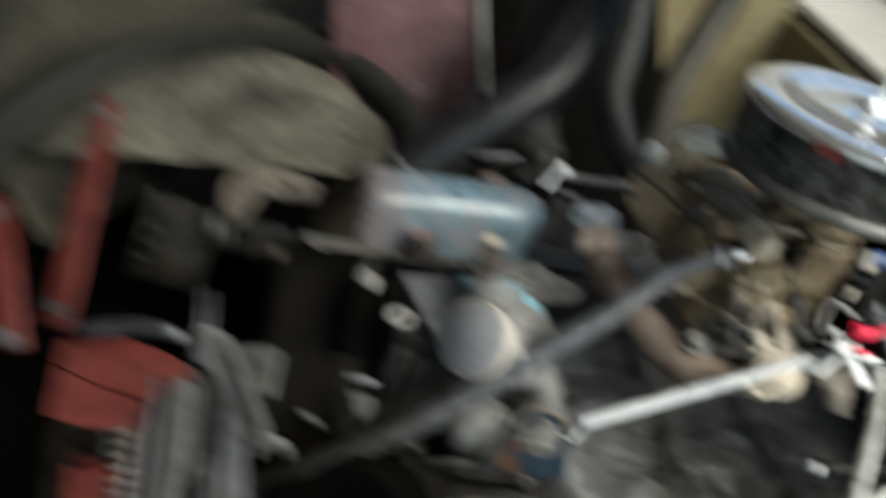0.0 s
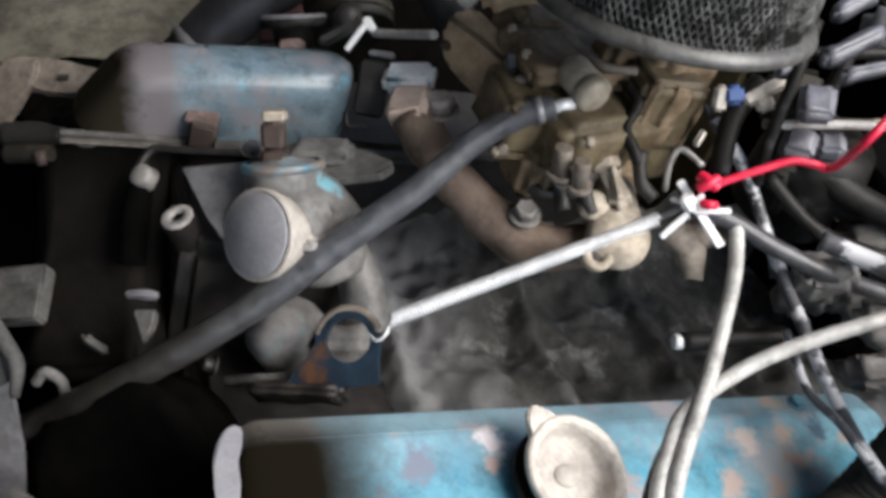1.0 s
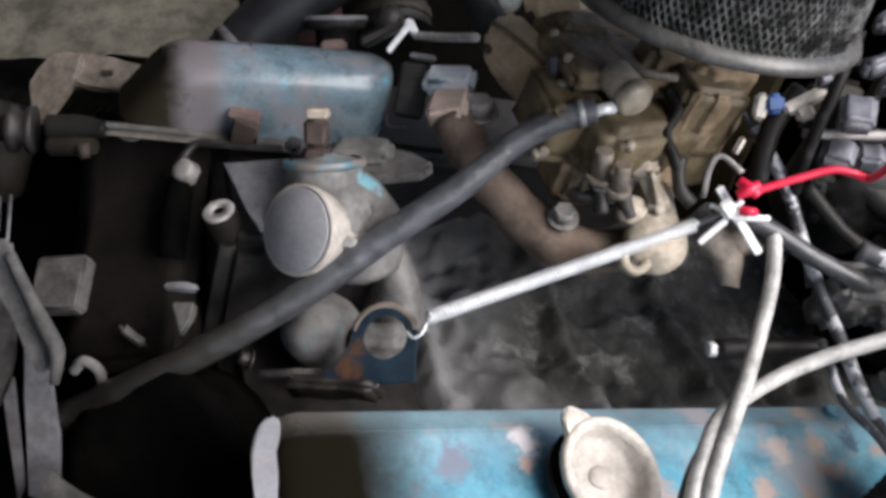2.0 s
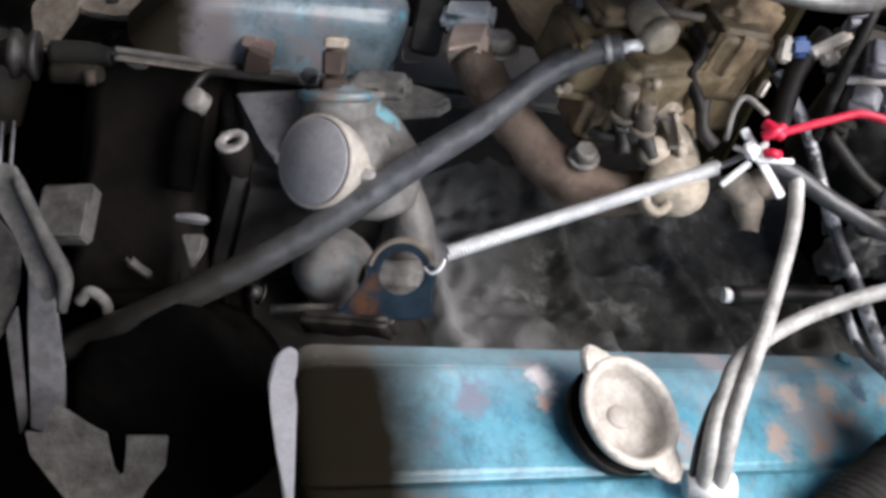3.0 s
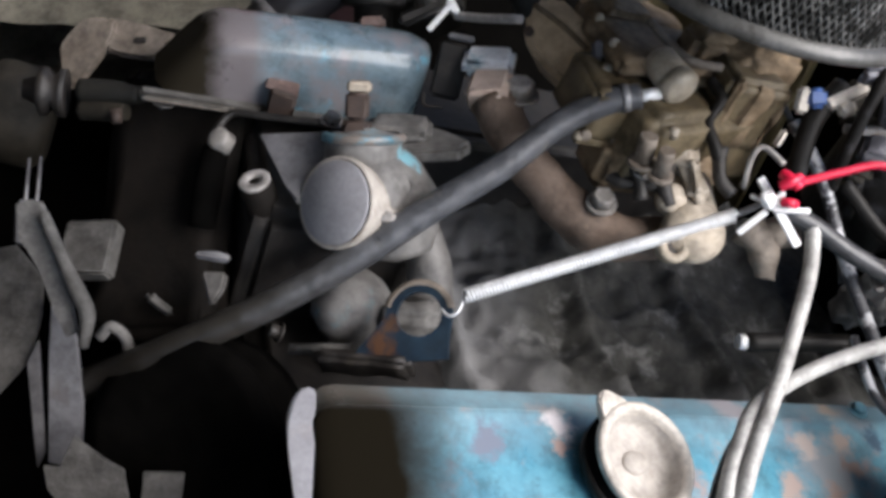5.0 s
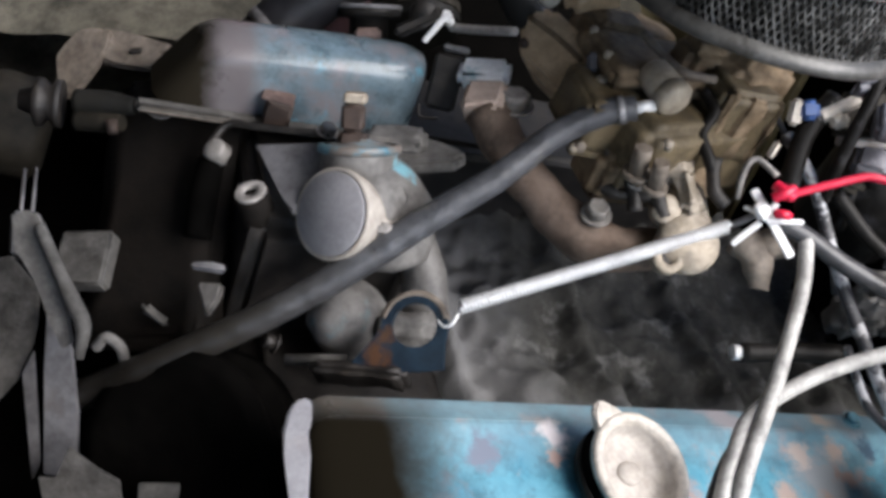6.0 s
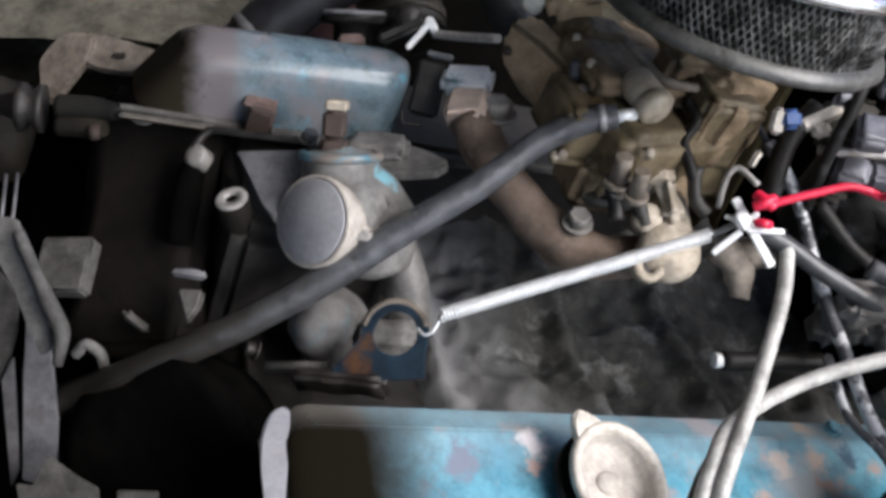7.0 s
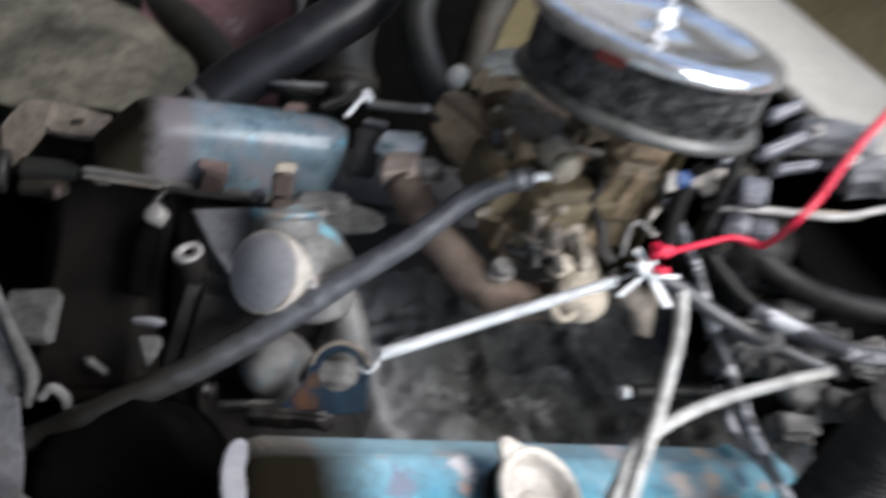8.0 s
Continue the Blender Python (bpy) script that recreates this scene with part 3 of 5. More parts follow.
plate(bm, [(0.0012, 0.0013), (0.0063, 0.0012), (0.0091, -0.0015), (0.0084, -0.0307), (0.0056, -0.0787), (0.003, -0.1238), (-0.0026, -0.1232), (-0.0079, -0.0814), (-0.0118, -0.0464), (-0.0133, -0.0284), (-0.0093, -0.0106), (-0.0043, -0.0019)], 0.018, basis((0.128, -0.2446, 0.8335), (-0.137, -0.192, 0.972), (0.987, -0.114, 0.117)), 0.008)
part("front_lip", bm, PLUGGREY, near, "bare light grey front end plate")


def filler_cap():
    cap = thing("oil_filler", "cream dusty oil filler with a recessed top on the blue cover", "oil filler")
    m = basis((0.3893, -0.3234, 0.8286), (0.21, -0.29, 0.93), (1, 0, 0)) @ Matrix.Scale(0.93, 4)
    bm = B()
    lathe(bm, [(0.040, -0.034), (0.047, -0.030), (0.050, -0.014), (0.047, -0.019)], m, 40)
    part("skirt", bm, RUBBER_DARK, cap, "black rubber skirt")
    bm = B()
    lathe(bm, [(0.049, -0.003), (0.0505, 0.001), (0.049, 0.005), (0.045, 0.006), (0.041, 0.003), (0.0395, -0.002)], m, 48, 1.0, False)
    part("rim", bm, CREAM, cap)
    bm = B()
    lathe(bm, [(0.0405, 0.0005), (0.037, -0.011), (0.033, -0.0145), (0.022, -0.0145), (0.0, -0.013)], m, 48, 1.0, False)
    lumps(bm, 0.0012, 60)
    part("dish", bm, DUSTCREAM, cap, "dusty recessed dish")
    for k, (a, long) in enumerate(((118, 0.017), (-62, 0.020))):
        bm = B()
        e = m @ pose(0, 0, 0.001, 0, 0, a)
        plate(bm, [(0.040, -0.022), (0.052, -0.014), (0.049 + long * 0.8, -0.009), (0.050 + long, 0.0), (0.049 + long * 0.8, 0.009), (0.052, 0.014), (0.040, 0.022)],
              0.008, e @ pose(0, 0, 0.003), 0.002)
        part("ear", bm, CREAM, cap)
    bm = B()
    lathe(bm, [(0.0150, -0.0148), (0.0130, -0.0115), (0.0085, -0.0105), (0.0, -0.0110)], m, 24, 0.75)
    part("boss", bm, DUSTCREAM, cap, "worn oval centre boss")


filler_cap()

# lifting eye with its return spring
eye = thing("lifting_eye", "rusty blue steel lifting eye bolted to the head", "bracket")
lm = facing((0.2350, -0.1692, 0.8329), (-0.481, -0.493, 0.725))
bm = B()
inner = [(0.020 * math.cos(a), 0.019 * math.sin(a)) for a in [math.radians(d) for d in range(-90, 270, 15)]]
outer = []
for d in range(-90, 270, 15):
    a = math.radians(d)
    x, y = 0.029 * math.cos(a), 0.028 * math.sin(a)
    if d < -15: x, y = 0.027 + 0.002 * math.sin(a), -0.040 + 0.034 * max(0.0, (d + 90) / 75 - 0.15)
    if d > 180: x, y = -0.030 - 0.030 * (d - 180) / 75, -0.004 - 0.033 * (d - 180) / 75
    outer.append((x, y))
outer[0] = (0.0, -0.040)
n = len(inner)
rows = [[bm.verts.new(lm @ V(x, y, z)) for x, y in ring] for ring, z in ((inner, 0.0), (outer, 0.0), (outer, -0.007), (inner, -0.007))]
for a, b in zip(rows, rows[1:] + rows[:1]):
    for j in range(n):
        bm.faces.new((a[j], a[(j + 1) % n], b[(j + 1) % n], b[j]))
blade = part("plate", bm, RUST_BLUE, eye)
bm = B()
tube(bm, [lm @ V(0.0275 * math.cos(a), 0.027 * math.sin(a), -0.003) for a in [math.radians(d) for d in range(10, 175, 12)]], 0.0038, 8, 2)
part("rim", bm, BRACKET, blade, "worn tan upper rim")
bm = B()
casting(bm, (0.085, 0.014, 0.03), lm @ pose(-0.050, -0.040, -0.010, -20, 0, -6), 0.005, 0.004, 50)
part("foot", bm, DARK, eye, "greasy bolted foot")
bm = B()
casting(bm, (0.060, 0.030, 0.050), em @ pose(*(em.inverted() @ V((0.2436, -0.1369, 0.7836)))), 0.008, 0.005, 40, 6)
part("mounting_pad", bm, GREASELIGHT, head, "pale dusty mounting pad")
bm = B()
tube(bm, [(0.1365, -0.1432, 0.7627), (0.1885, -0.1589, 0.7784)], 0.005, 10)
tube(bm, [(0.1640, -0.1632, 0.7639), (0.2080, -0.1764, 0.7756)], 0.006, 10)
part("stud", bm, GREASE, eye, "dusty threaded stud")
bm = B()
nut(bm, basis((0.1293, -0.1291, 0.7679), (-0.914, 0.101, 0.393)), 0.012, 0.012)
part("nut", bm, DARK, eye)

spring = thing("return_spring", "bright zinc coiled throttle return spring", "spring")
a, b = V((0.2670, -0.1764, 0.8618)), V((0.5007, -0.1589, 0.9429))
bm = B()
turns, seg = 80, 12
sm = basis(a, b - a, FACE)
long = (b - a).length
coil = [sm @ V(0.0056 * math.cos(2 * math.pi * k / seg), 0.0056 * math.sin(2 * math.pi * k / seg), long * k / (turns * seg)) for k in range(turns * seg + 1)]
tube(bm, coil, 0.00135, 5, 1, False)
part("coil", bm, STEEL, spring)
bm = B()
tube(bm, [a, (0.2639, -0.1826, 0.8556), (0.2593, -0.1864, 0.8512), (0.2540, -0.1847, 0.8472), (0.2513, -0.1763, 0.8454)], 0.0014, 8)
part("front_hook", bm, STEEL, spring)
bm = B()
tube(bm, [b, (0.5115, -0.1615, 0.9533), (0.5223, -0.1615, 0.9626)], 0.0030, 8)
part("rear_hook", bm, GREY_STEEL, spring)

# heater hose
hose = thing("heater_hose", "black rubber heater hose, its dusty lower end darkened by painted shade", "hose")
bm = B()
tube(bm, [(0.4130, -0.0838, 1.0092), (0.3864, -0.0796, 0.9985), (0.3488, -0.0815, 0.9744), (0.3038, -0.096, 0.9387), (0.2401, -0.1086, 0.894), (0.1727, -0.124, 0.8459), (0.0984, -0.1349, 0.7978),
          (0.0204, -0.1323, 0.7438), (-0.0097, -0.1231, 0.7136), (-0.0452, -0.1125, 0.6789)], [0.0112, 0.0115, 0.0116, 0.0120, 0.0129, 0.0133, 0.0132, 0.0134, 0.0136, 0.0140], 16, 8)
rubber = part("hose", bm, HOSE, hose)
bm = B()
tube(bm, [(0.4101, -0.0833, 1.0081), (0.4304, -0.0830, 1.0131)], 0.0055, 12)
part("spigot", bm, STEEL, hose, "bare metal spigot")
bm = B()
tube(bm, [(0.3973, -0.0809, 1.0034), (0.4035, -0.0819, 1.0059)], 0.0125, 16)
part("clamp", bm, GREY_STEEL, rubber, "steel hose clamp")


def thermostat_housing():
    th = thing("thermostat_housing", "dusty cast thermostat housing with a capped water outlet", "housing")
    f0, ax = V((0.1672, -0.0898, 0.8871)), V((-0.775, -0.425, 0.469))
    m = basis(f0, ax, SIDE)
    bm = B()
    lathe(bm, [(0.036, -0.060), (0.0345, -0.028), (0.0350, -0.010), (0.0365, -0.006), (0.0365, 0.000), (0.0345, 0.002), (0.0330, 0.0)], m @ Matrix.Scale(1.10, 4), 40)
    outlet = part("outlet", bm, DUSTCREAM, th, "pale dusty outlet neck")
    bm = B()
    lathe(bm, [(0.0350, -0.004), (0.0350, 0.0020), (0.0335, 0.0032), (0.0, 0.0045)], m @ Matrix.Scale(1.04, 4), 40)
    part("plug", bm, PLUGGREY, outlet, "smooth grey plug in the outlet")
    bm = B()
    tube(bm, [m @ V(0, 0, -0.03), (0.2116, -0.0542, 0.8760), (0.2287, -0.0602, 0.8572), (0.2353, -0.0726, 0.8248)], [0.037, 0.043, 0.043, 0.037], 24, 6)
    tube(bm, [(0.2567, -0.0610, 0.8367), (0.2670, -0.0850, 0.8143), (0.2717, -0.1114, 0.7786)], [0.020, 0.021, 0.022], 16)
    lathe(bm, [(0.0, 0.040), (0.020, 0.036), (0.033, 0.022), (0.038, 0.0), (0.033, -0.03), (0.02, -0.06)], facing((0.1974, -0.1075, 0.7758), (-0.557, -0.226, 0.799)), 24)
    lumps(bm, 0.003, 40)
    part("elbow", bm, CASTBLUE, th, "dusty elbow with traces of blue paint")
    bm = B()
    t = basis((0.1967, -0.0313, 0.914), (-0.05, 0.52, 0.85))
    lathe(bm, [(0.036, -0.03), (0.034, -0.006), (0.0325, 0.001), (0.028, 0.004), (0.012, 0.007), (0.010, 0.009)], t, 32)
    part("top_flange", bm, CASTBLUE, th, "dusty top flange with blue paint")
    bm = B()
    lathe(bm, [(0.0335, -0.004), (0.0372, -0.003), (0.0378, 0.001), (0.0365, 0.004), (0.0320, 0.0045)], t, 36, 1.0, False)
    part("seal_ring", bm, BLUE_PART, th, "blue painted ring")
    bm = B()
    sb = basis((0.1898, -0.0224, 0.9267), (-0.03, 0.45, 0.88), SIDE)
    block(bm, (0.030, 0.028, 0.018), sb @ pose(0, 0, -0.006), 0.005, 3, 0.7)
    block(bm, (0.020, 0.020, 0.024), sb @ pose(0, 0, 0.012), 0.003)
    stem = part("plug_stem", bm, DARKRUST, th, "rusty dark square stem")
    bm = B()
    block(bm, (0.020, 0.020, 0.010), sb @ pose(0.001, 0.002, 0.0285), 0.002)
    part("plug_head", bm, TAN, stem, "pale rusty square head")
    bm = B()
    block(bm, (0.015, 0.012, 0.012), facing((0.2082, -0.1091, 0.8882)), 0.003)
    part("lug", bm, PALE, th)
    bm = B()
    bf = basis((0.2655, -0.0089, 0.9058), (-0.189, 0.082, 0.979), (0.932, -0.325, 0.161))
    plate(bm, [(-0.052, 0.020), (-0.018, 0.022), (0.016, 0.010), (0.040, -0.006), (0.030, -0.020), (-0.010, -0.030), (-0.050, -0.030)], 0.016, bf, 0.004)
    casting(bm, (0.060, 0.036, 0.018), bf @ pose(-0.028, -0.004, 0.006), 0.006, 0.006, 40, 12)
    part("base_flange", bm, GREASELIGHT, th, "dusty base flange")
    return th


thermostat_housing()

# front housing of the engine
front = thing("timing_housing", "black oily front housing with pale bolt bosses", "housing")
bm = B()
block(bm, (0.13, 0.10, 0.30), em @ pose(0.085, -0.005, 0.70), 0.02)
lumps(bm, 0.006, 30)
part("body", bm, DARK, front)
bm = B()
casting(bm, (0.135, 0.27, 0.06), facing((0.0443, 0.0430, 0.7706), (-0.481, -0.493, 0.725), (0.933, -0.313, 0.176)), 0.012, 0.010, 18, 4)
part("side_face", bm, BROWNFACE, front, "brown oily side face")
bm = B()
tube(bm, [(0.0767, 0.0275, 0.8505), (0.0696, 0.0031, 0.8246), (0.0643, -0.0234, 0.7974)], [0.012, 0.014, 0.013], 16)
part("sleeve", bm, DEEP_SHADE, front, "near-black sleeve")
bm = B()
bx = basis((0.1055, -0.0377, 0.8650), (-0.357, 0.010, 0.934), SIDE)
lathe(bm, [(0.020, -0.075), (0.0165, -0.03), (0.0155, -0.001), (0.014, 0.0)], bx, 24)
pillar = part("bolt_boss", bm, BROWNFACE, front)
bm = B()
lathe(bm, [(0.0145, -0.001), (0.0145, 0.002), (0.0135, 0.0028), (0.0058, 0.0028), (0.0052, -0.003), (0.0, -0.004)], bx, 28)
part("washer", bm, PALE, pillar, "pale worn washer face")
bm = B()
plate(bm, [(-0.030, 0.022), (0.046, 0.018), (0.046, 0.000), (0.030, -0.024), (0.016, -0.060), (0.003, -0.040), (-0.012, -0.010)], 0.008, facing((0.1348, -0.0107, 0.8819), (-0.402, -0.192, 0.895)), 0.002)
part("web", bm, LAVENDER, front, "bare grey triangular web")
bm = B()
lathe(bm, [(0.0, 0.004), (0.008, 0.0035), (0.0105, 0.001), (0.0105, -0.008), (0.012, -0.012)], facing((0.0775, 0.0223, 0.8663), (-0.511, -0.404, 0.759)), 12)
lumps(bm, 0.0022, 110)
part("bolt", bm, CAST, front, "pale dusty bolt head")
for k, (x0, z0) in enumerate(((0, 0), (0.002, -0.010), (-0.001, -0.021))):
    bm = B()
    casting(bm, (0.006, 0.013, 0.008), facing((0.0646, 0.0192, 0.8117)) @ pose(x0, z0, 0, 0, 0, 12 - 20 * k), 0.002, 0.003, 90, k)
    part("clip", bm, CAST, front, "dull bent metal clip")
bm = B()
casting(bm, (0.034, 0.008, 0.010), facing((0.0720, -0.0696, 0.8037)) @ pose(0, 0, 0, 0, 0, -7), 0.003, 0.003, 60, 1)
part("rib", bm, LAVENDER, front, "scuffed bare metal rib")
bm = B()
plate(bm, [(-0.016, 0.016), (0.012, 0.012), (0.010, -0.004), (-0.002, -0.020)], 0.008, facing((0.0720, -0.0900, 0.7890), (-0.56, -0.30, 0.77)), 0.003)
lumps(bm, 0.002, 60)
part("web", bm, GREASELIGHT, front, "dusty grey web below the rib")
bm = B()
casting(bm, (0.030, 0.010, 0.010), facing((0.0290, -0.0690, 0.7420)) @ pose(0, 0, 0, 0, 0, -38), 0.004, 0.005, 50, 2)
part("rib", bm, GREASE, front, "dusty casting ridge")
bm = B()
block(bm, (0.026, 0.020, 0.028), basis((0.1353, 0.0476, 0.8940), UPSLOPE, SIDE), 0.003)
stop = part("stop", bm, DARKRUST, front, "rust brown upright stop")
bm = B()
block(bm, (0.030, 0.022, 0.003), basis((0.1354, 0.0544, 0.9066), UPSLOPE, SIDE), 0.001)
part("stop_cap", bm, REDRUST, stop)
bm = B()
tube(bm, [(0.0752, 0.0311, 0.8682), (0.0904, 0.0412, 0.8818), (0.1126, 0.0298, 0.8886), (0.1521, 0.0121, 0.8979), (0.1763, 0.0002, 0.9052)], 0.0036, 10)
part("pipe", bm, DARK, front, "thin black pipe")

# pulley drum under the hose
drum = thing("pulley", "crankshaft pulley in a near-black shade tone", "pulley")
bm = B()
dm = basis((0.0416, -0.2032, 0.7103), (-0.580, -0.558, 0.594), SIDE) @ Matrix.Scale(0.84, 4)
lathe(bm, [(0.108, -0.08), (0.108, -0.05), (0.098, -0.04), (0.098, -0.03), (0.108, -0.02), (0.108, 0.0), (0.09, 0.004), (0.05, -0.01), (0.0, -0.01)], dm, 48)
part("rim", bm, DEEP_SHADE, drum)
bm = B()
tube(bm, [(-0.0222, -0.1005, 0.7348), (-0.0130, -0.1002, 0.7478), (-0.0008, -0.1062, 0.7406), (0.0022, -0.1138, 0.7261)], 0.005, 10)
part("guard", bm, GREASELIGHT, drum, "bent grey wire guard")

# alternator bracket and pulley at the front
brk = thing("alternator_bracket", "tan dusty pressed alternator bracket", "bracket")
K = 0.000582


def pressed(o, z, lift=0.0):
    """A pressed plate of the bracket from its outline in steps of K, facing along z."""
    bm = B()
    plate(bm, [((x - 180) * K, (100 - y) * K) for x, y in o], 0.010, facing((-0.0236, 0.2015, 0.8472), z) @ pose(0, 0, lift), 0.003)
    return bm


arm = part("arm", pressed(((170, 37), (200, 46), (250, 62), (303, 80), (301, 91), (284, 93), (276, 99), (283, 106), (298, 104), (286, 134), (250, 127), (205, 111), (178, 112), (190, 85)), (-0.371, -0.335, 0.866)), BRACKET, brk)
elbow = part("elbow", pressed(((133, 50), (165, 47), (198, 58), (196, 85), (178, 112), (152, 150), (137, 176), (115, 181), (107, 160), (93, 100), (110, 74)), (-0.45, -0.50, 0.74), 0.004), BRACKET, brk, "dusty tan elbow")
part("fold", pressed(((133, 47), (144, 34), (163, 32), (200, 47), (198, 60), (166, 50)), (-0.30, -0.10, 0.95), 0.006), TAN, elbow, "pale folded top edge")
bm = B()
block(bm, (0.012, 0.006, 0.012), facing((0.011, 0.1944, 0.8569), (-0.371, -0.335, 0.866)), 0.001)
part("slot", bm, DARK, arm)
bm = B()
tube(bm, [(-0.0125, 0.0946, 0.8418), (-0.0107, 0.0851, 0.8322)], [0.006, 0.005], 10)
part("clip", bm, DARKRUST, brk, "rusty clip")
bm = B()
tube(bm, [(-0.0444, 0.1341, 0.8337), (-0.0150, 0.1210, 0.8425), (0.0103, 0.1083, 0.8495)], [0.0125, 0.0125, 0.008], 16)
part("spacer", bm, SEAL, brk, "grimy steel spacer sleeve")
bm = B()
tube(bm, [(-0.0449, 0.1221, 0.8192), (-0.0200, 0.1110, 0.8280), (-0.0024, 0.1014, 0.8340)], [0.010, 0.011, 0.008], 14)
part("pivot", bm, GRIMY, brk, "grimy pivot bolt")
alt = thing("alternator_pulley", "grey steel alternator pulley behind the tan bracket", "pulley")
am = basis((-0.0763, 0.1426, 0.8250), (-0.992, 0.125, -0.013), SIDE)
bm = B()
lathe(bm, [(0.024, -0.018), (0.024, -0.012), (0.016, -0.006), (0.024, 0.0), (0.024, 0.006), (0.014, 0.010), (0.010, 0.022), (0.0, 0.024)], am, 36)
part("sheave", bm, DARK, alt)
al = thing("alternator", "dark grimy alternator body with vent slots and a fan", "alternator")
av = basis((-0.1389, 0.2265, 0.7431), (-0.975, 0.12, 0.18), (0, 1, 0)) @ Matrix.Scale(0.86, 4)
bm = B()
lathe(bm, [(0.0, -0.075), (0.050, -0.072), (0.064, -0.058), (0.066, -0.010), (0.062, 0.002), (0.045, 0.010), (0.020, 0.013), (0.0, 0.013)], av, 40)
case = part("case", bm, GRIMY, al)
for k in range(14):
    bm = B()
    block(bm, (0.026, 0.006, 0.006), av @ pose(0.046 * math.cos(k * 0.449), 0.046 * math.sin(k * 0.449), 0.009, 0, 0, math.degrees(k * 0.449)), 0.0015)
    part("rib", bm, GREASE, case, "dusty end-plate rib")
bm = B()
lathe(bm, [(0.066, 0.018), (0.068, 0.021), (0.060, 0.024), (0.030, 0.022), (0.012, 0.022)], av, 40, 1.0, False)
fan = part("fan", bm, GRIMY, al, "dark pressed fan disc")
for k in range(12):
    bm = B()
    block(bm, (0.024, 0.002, 0.012), av @ pose(0.054 * math.cos(k * 0.5236), 0.054 * math.sin(k * 0.5236), 0.018, 0, 0, math.degrees(k * 0.5236) + 25), 0.0006)
    part("blade", bm, GRIMY, fan)
# radiator with its red bracket
rad = thing("radiator", "old radiator with bare fins and grey side strips", "radiator")
rm = facing((-0.1135, -0.1660, 0.7830), (-0.565, -0.496, 0.659))
for k, tone in enumerate((GREASE, LAVENDER, REDRUST, LAVENDER, DIRTY_STEEL, REDRUST, GREASE)):
    bm = B()
    block(bm, (0.0065, 0.24, 0.03), rm @ pose(-0.064 + 0.0105 * k, -0.04, -0.008 * (k % 2), 0, 0, -2), 0.002)
    part("tube", bm, tone, rad)
for k in range(16):
    bm = B()
    block(bm, (0.014, 0.003, 0.02), rm @ pose(-0.045, 0.03 - 0.011 * k, 0.008, 0, 0, 8), 0.0008)
    part("fin", bm, PALE, rad)
bm = B()
tube(bm, [(-0.2074, -0.0395, 0.8294), (-0.1563, -0.0493, 0.8483), (-0.1207, -0.0619, 0.8540)], 0.008, 12)
part("overflow_pipe", bm, RUBBER, rad)
bm = B()
lathe(bm, [(0.0065, -0.010), (0.0065, 0.004), (0.0045, 0.006), (0.0, 0.006)], facing((-0.1193, -0.0666, 0.8563)), 14)
part("pipe_end", bm, GREY_STEEL, rad, "bright pipe end")
bm = B()
casting(bm, (0.090, 0.150, 0.030), rm @ pose(-0.125, -0.02, -0.045, 0, 0, -3), 0.008, 0.006, 26, 5)
part("tank", bm, MUDTAN, rad, "mottled tan and brown top tank")
for y in (0.035, -0.012, -0.058):
    bm = B()
    casting(bm, (0.060, 0.016, 0.016), rm @ pose(-0.110, y, -0.024, 0, 0, 8), 0.005, 0.005, 50, y * 80)
    part("tank_rib", bm, MUDTAN, rad, "dusty tan tank rib")
red = thing("radiator_bracket", "red painted folded radiator bracket", "bracket")
q = facing((-0.1616, -0.0917, 0.8277), (-0.245, -0.367, 0.897))
K = 0.00049
bm = B()
o = [(-20, 545), (95, 525), (180, 550), (240, 583), (190, 630), (165, 650), (60, 625), (-20, 590)]
plate(bm, [((x - 110) * K, (600 - y) * K) for x, y in o], 0.004, q, 0.001)
part("top", bm, REDPAINT, red)
bm = B()
o = [(-20, 592), (60, 627), (165, 652), (140, 700), (60, 705), (-20, 690)]
plate(bm, [((x - 110) * K, (600 - y) * K) for x, y in o], 0.004, q @ pose(0, 0, -0.003, 8), 0.001)
part("face", bm, REDPAINT, red)
bm = B()
block(bm, (0.055, 0.07, 0.02), facing((-0.1832, -0.1639, 0.7424)), 0.012)
tagged(part("red_horn", bm, REDPAINT), "red painted rounded horn beside the radiator", "horn")
for p, q, r in (((-0.2014, 0.2649, 0.9110), (-0.2349, 0.0228, 0.7714), 0.013), ((-0.2855, 0.0198, 0.9410), (-0.2578, -0.0918, 0.8534), 0.014)):
    bm = B()
    m = basis((V(p) + V(q)) / 2, V(p) - V(q), SIDE)
    block(bm, (r * 2, 0.012, (V(p) - V(q)).length), m, 0.004)
    strut = thing("red_strut", "red painted flat steel support strut", "strut", "red support struts")
    part("bar", bm, REDPAINT, strut)
    for k in (0.08, 0.92):
        bm = B()
        nut(bm, basis(V(p) * (1 - k) + V(q) * k + V(FACE) * 0.006, FACE), 0.012, 0.006)
        part("bolt", bm, DIRTY_STEEL, strut, "grimy bolt head")

# sheet metal strips beside the radiator
shroud = thing("shroud_bracket", "grey sheet metal shroud bracket with a bent tan rod", "bracket")


def sheet(points, centre, mat, name, parent, label="", z=FACE, thick=0.004, k=0.000497, rough=0.0):
    """A flat cut piece: its outline in steps of k metres about centre, drawn facing along z."""
    bm = B()
    cx = sum(p[0] for p in points) / len(points)
    cy = sum(p[1] for p in points) / len(points)
    plate(bm, [((x - cx) * k, (cy - y) * k) for x, y in points], thick, facing(centre, z), 0.001)
    return part(name, bm, mat, parent, label)


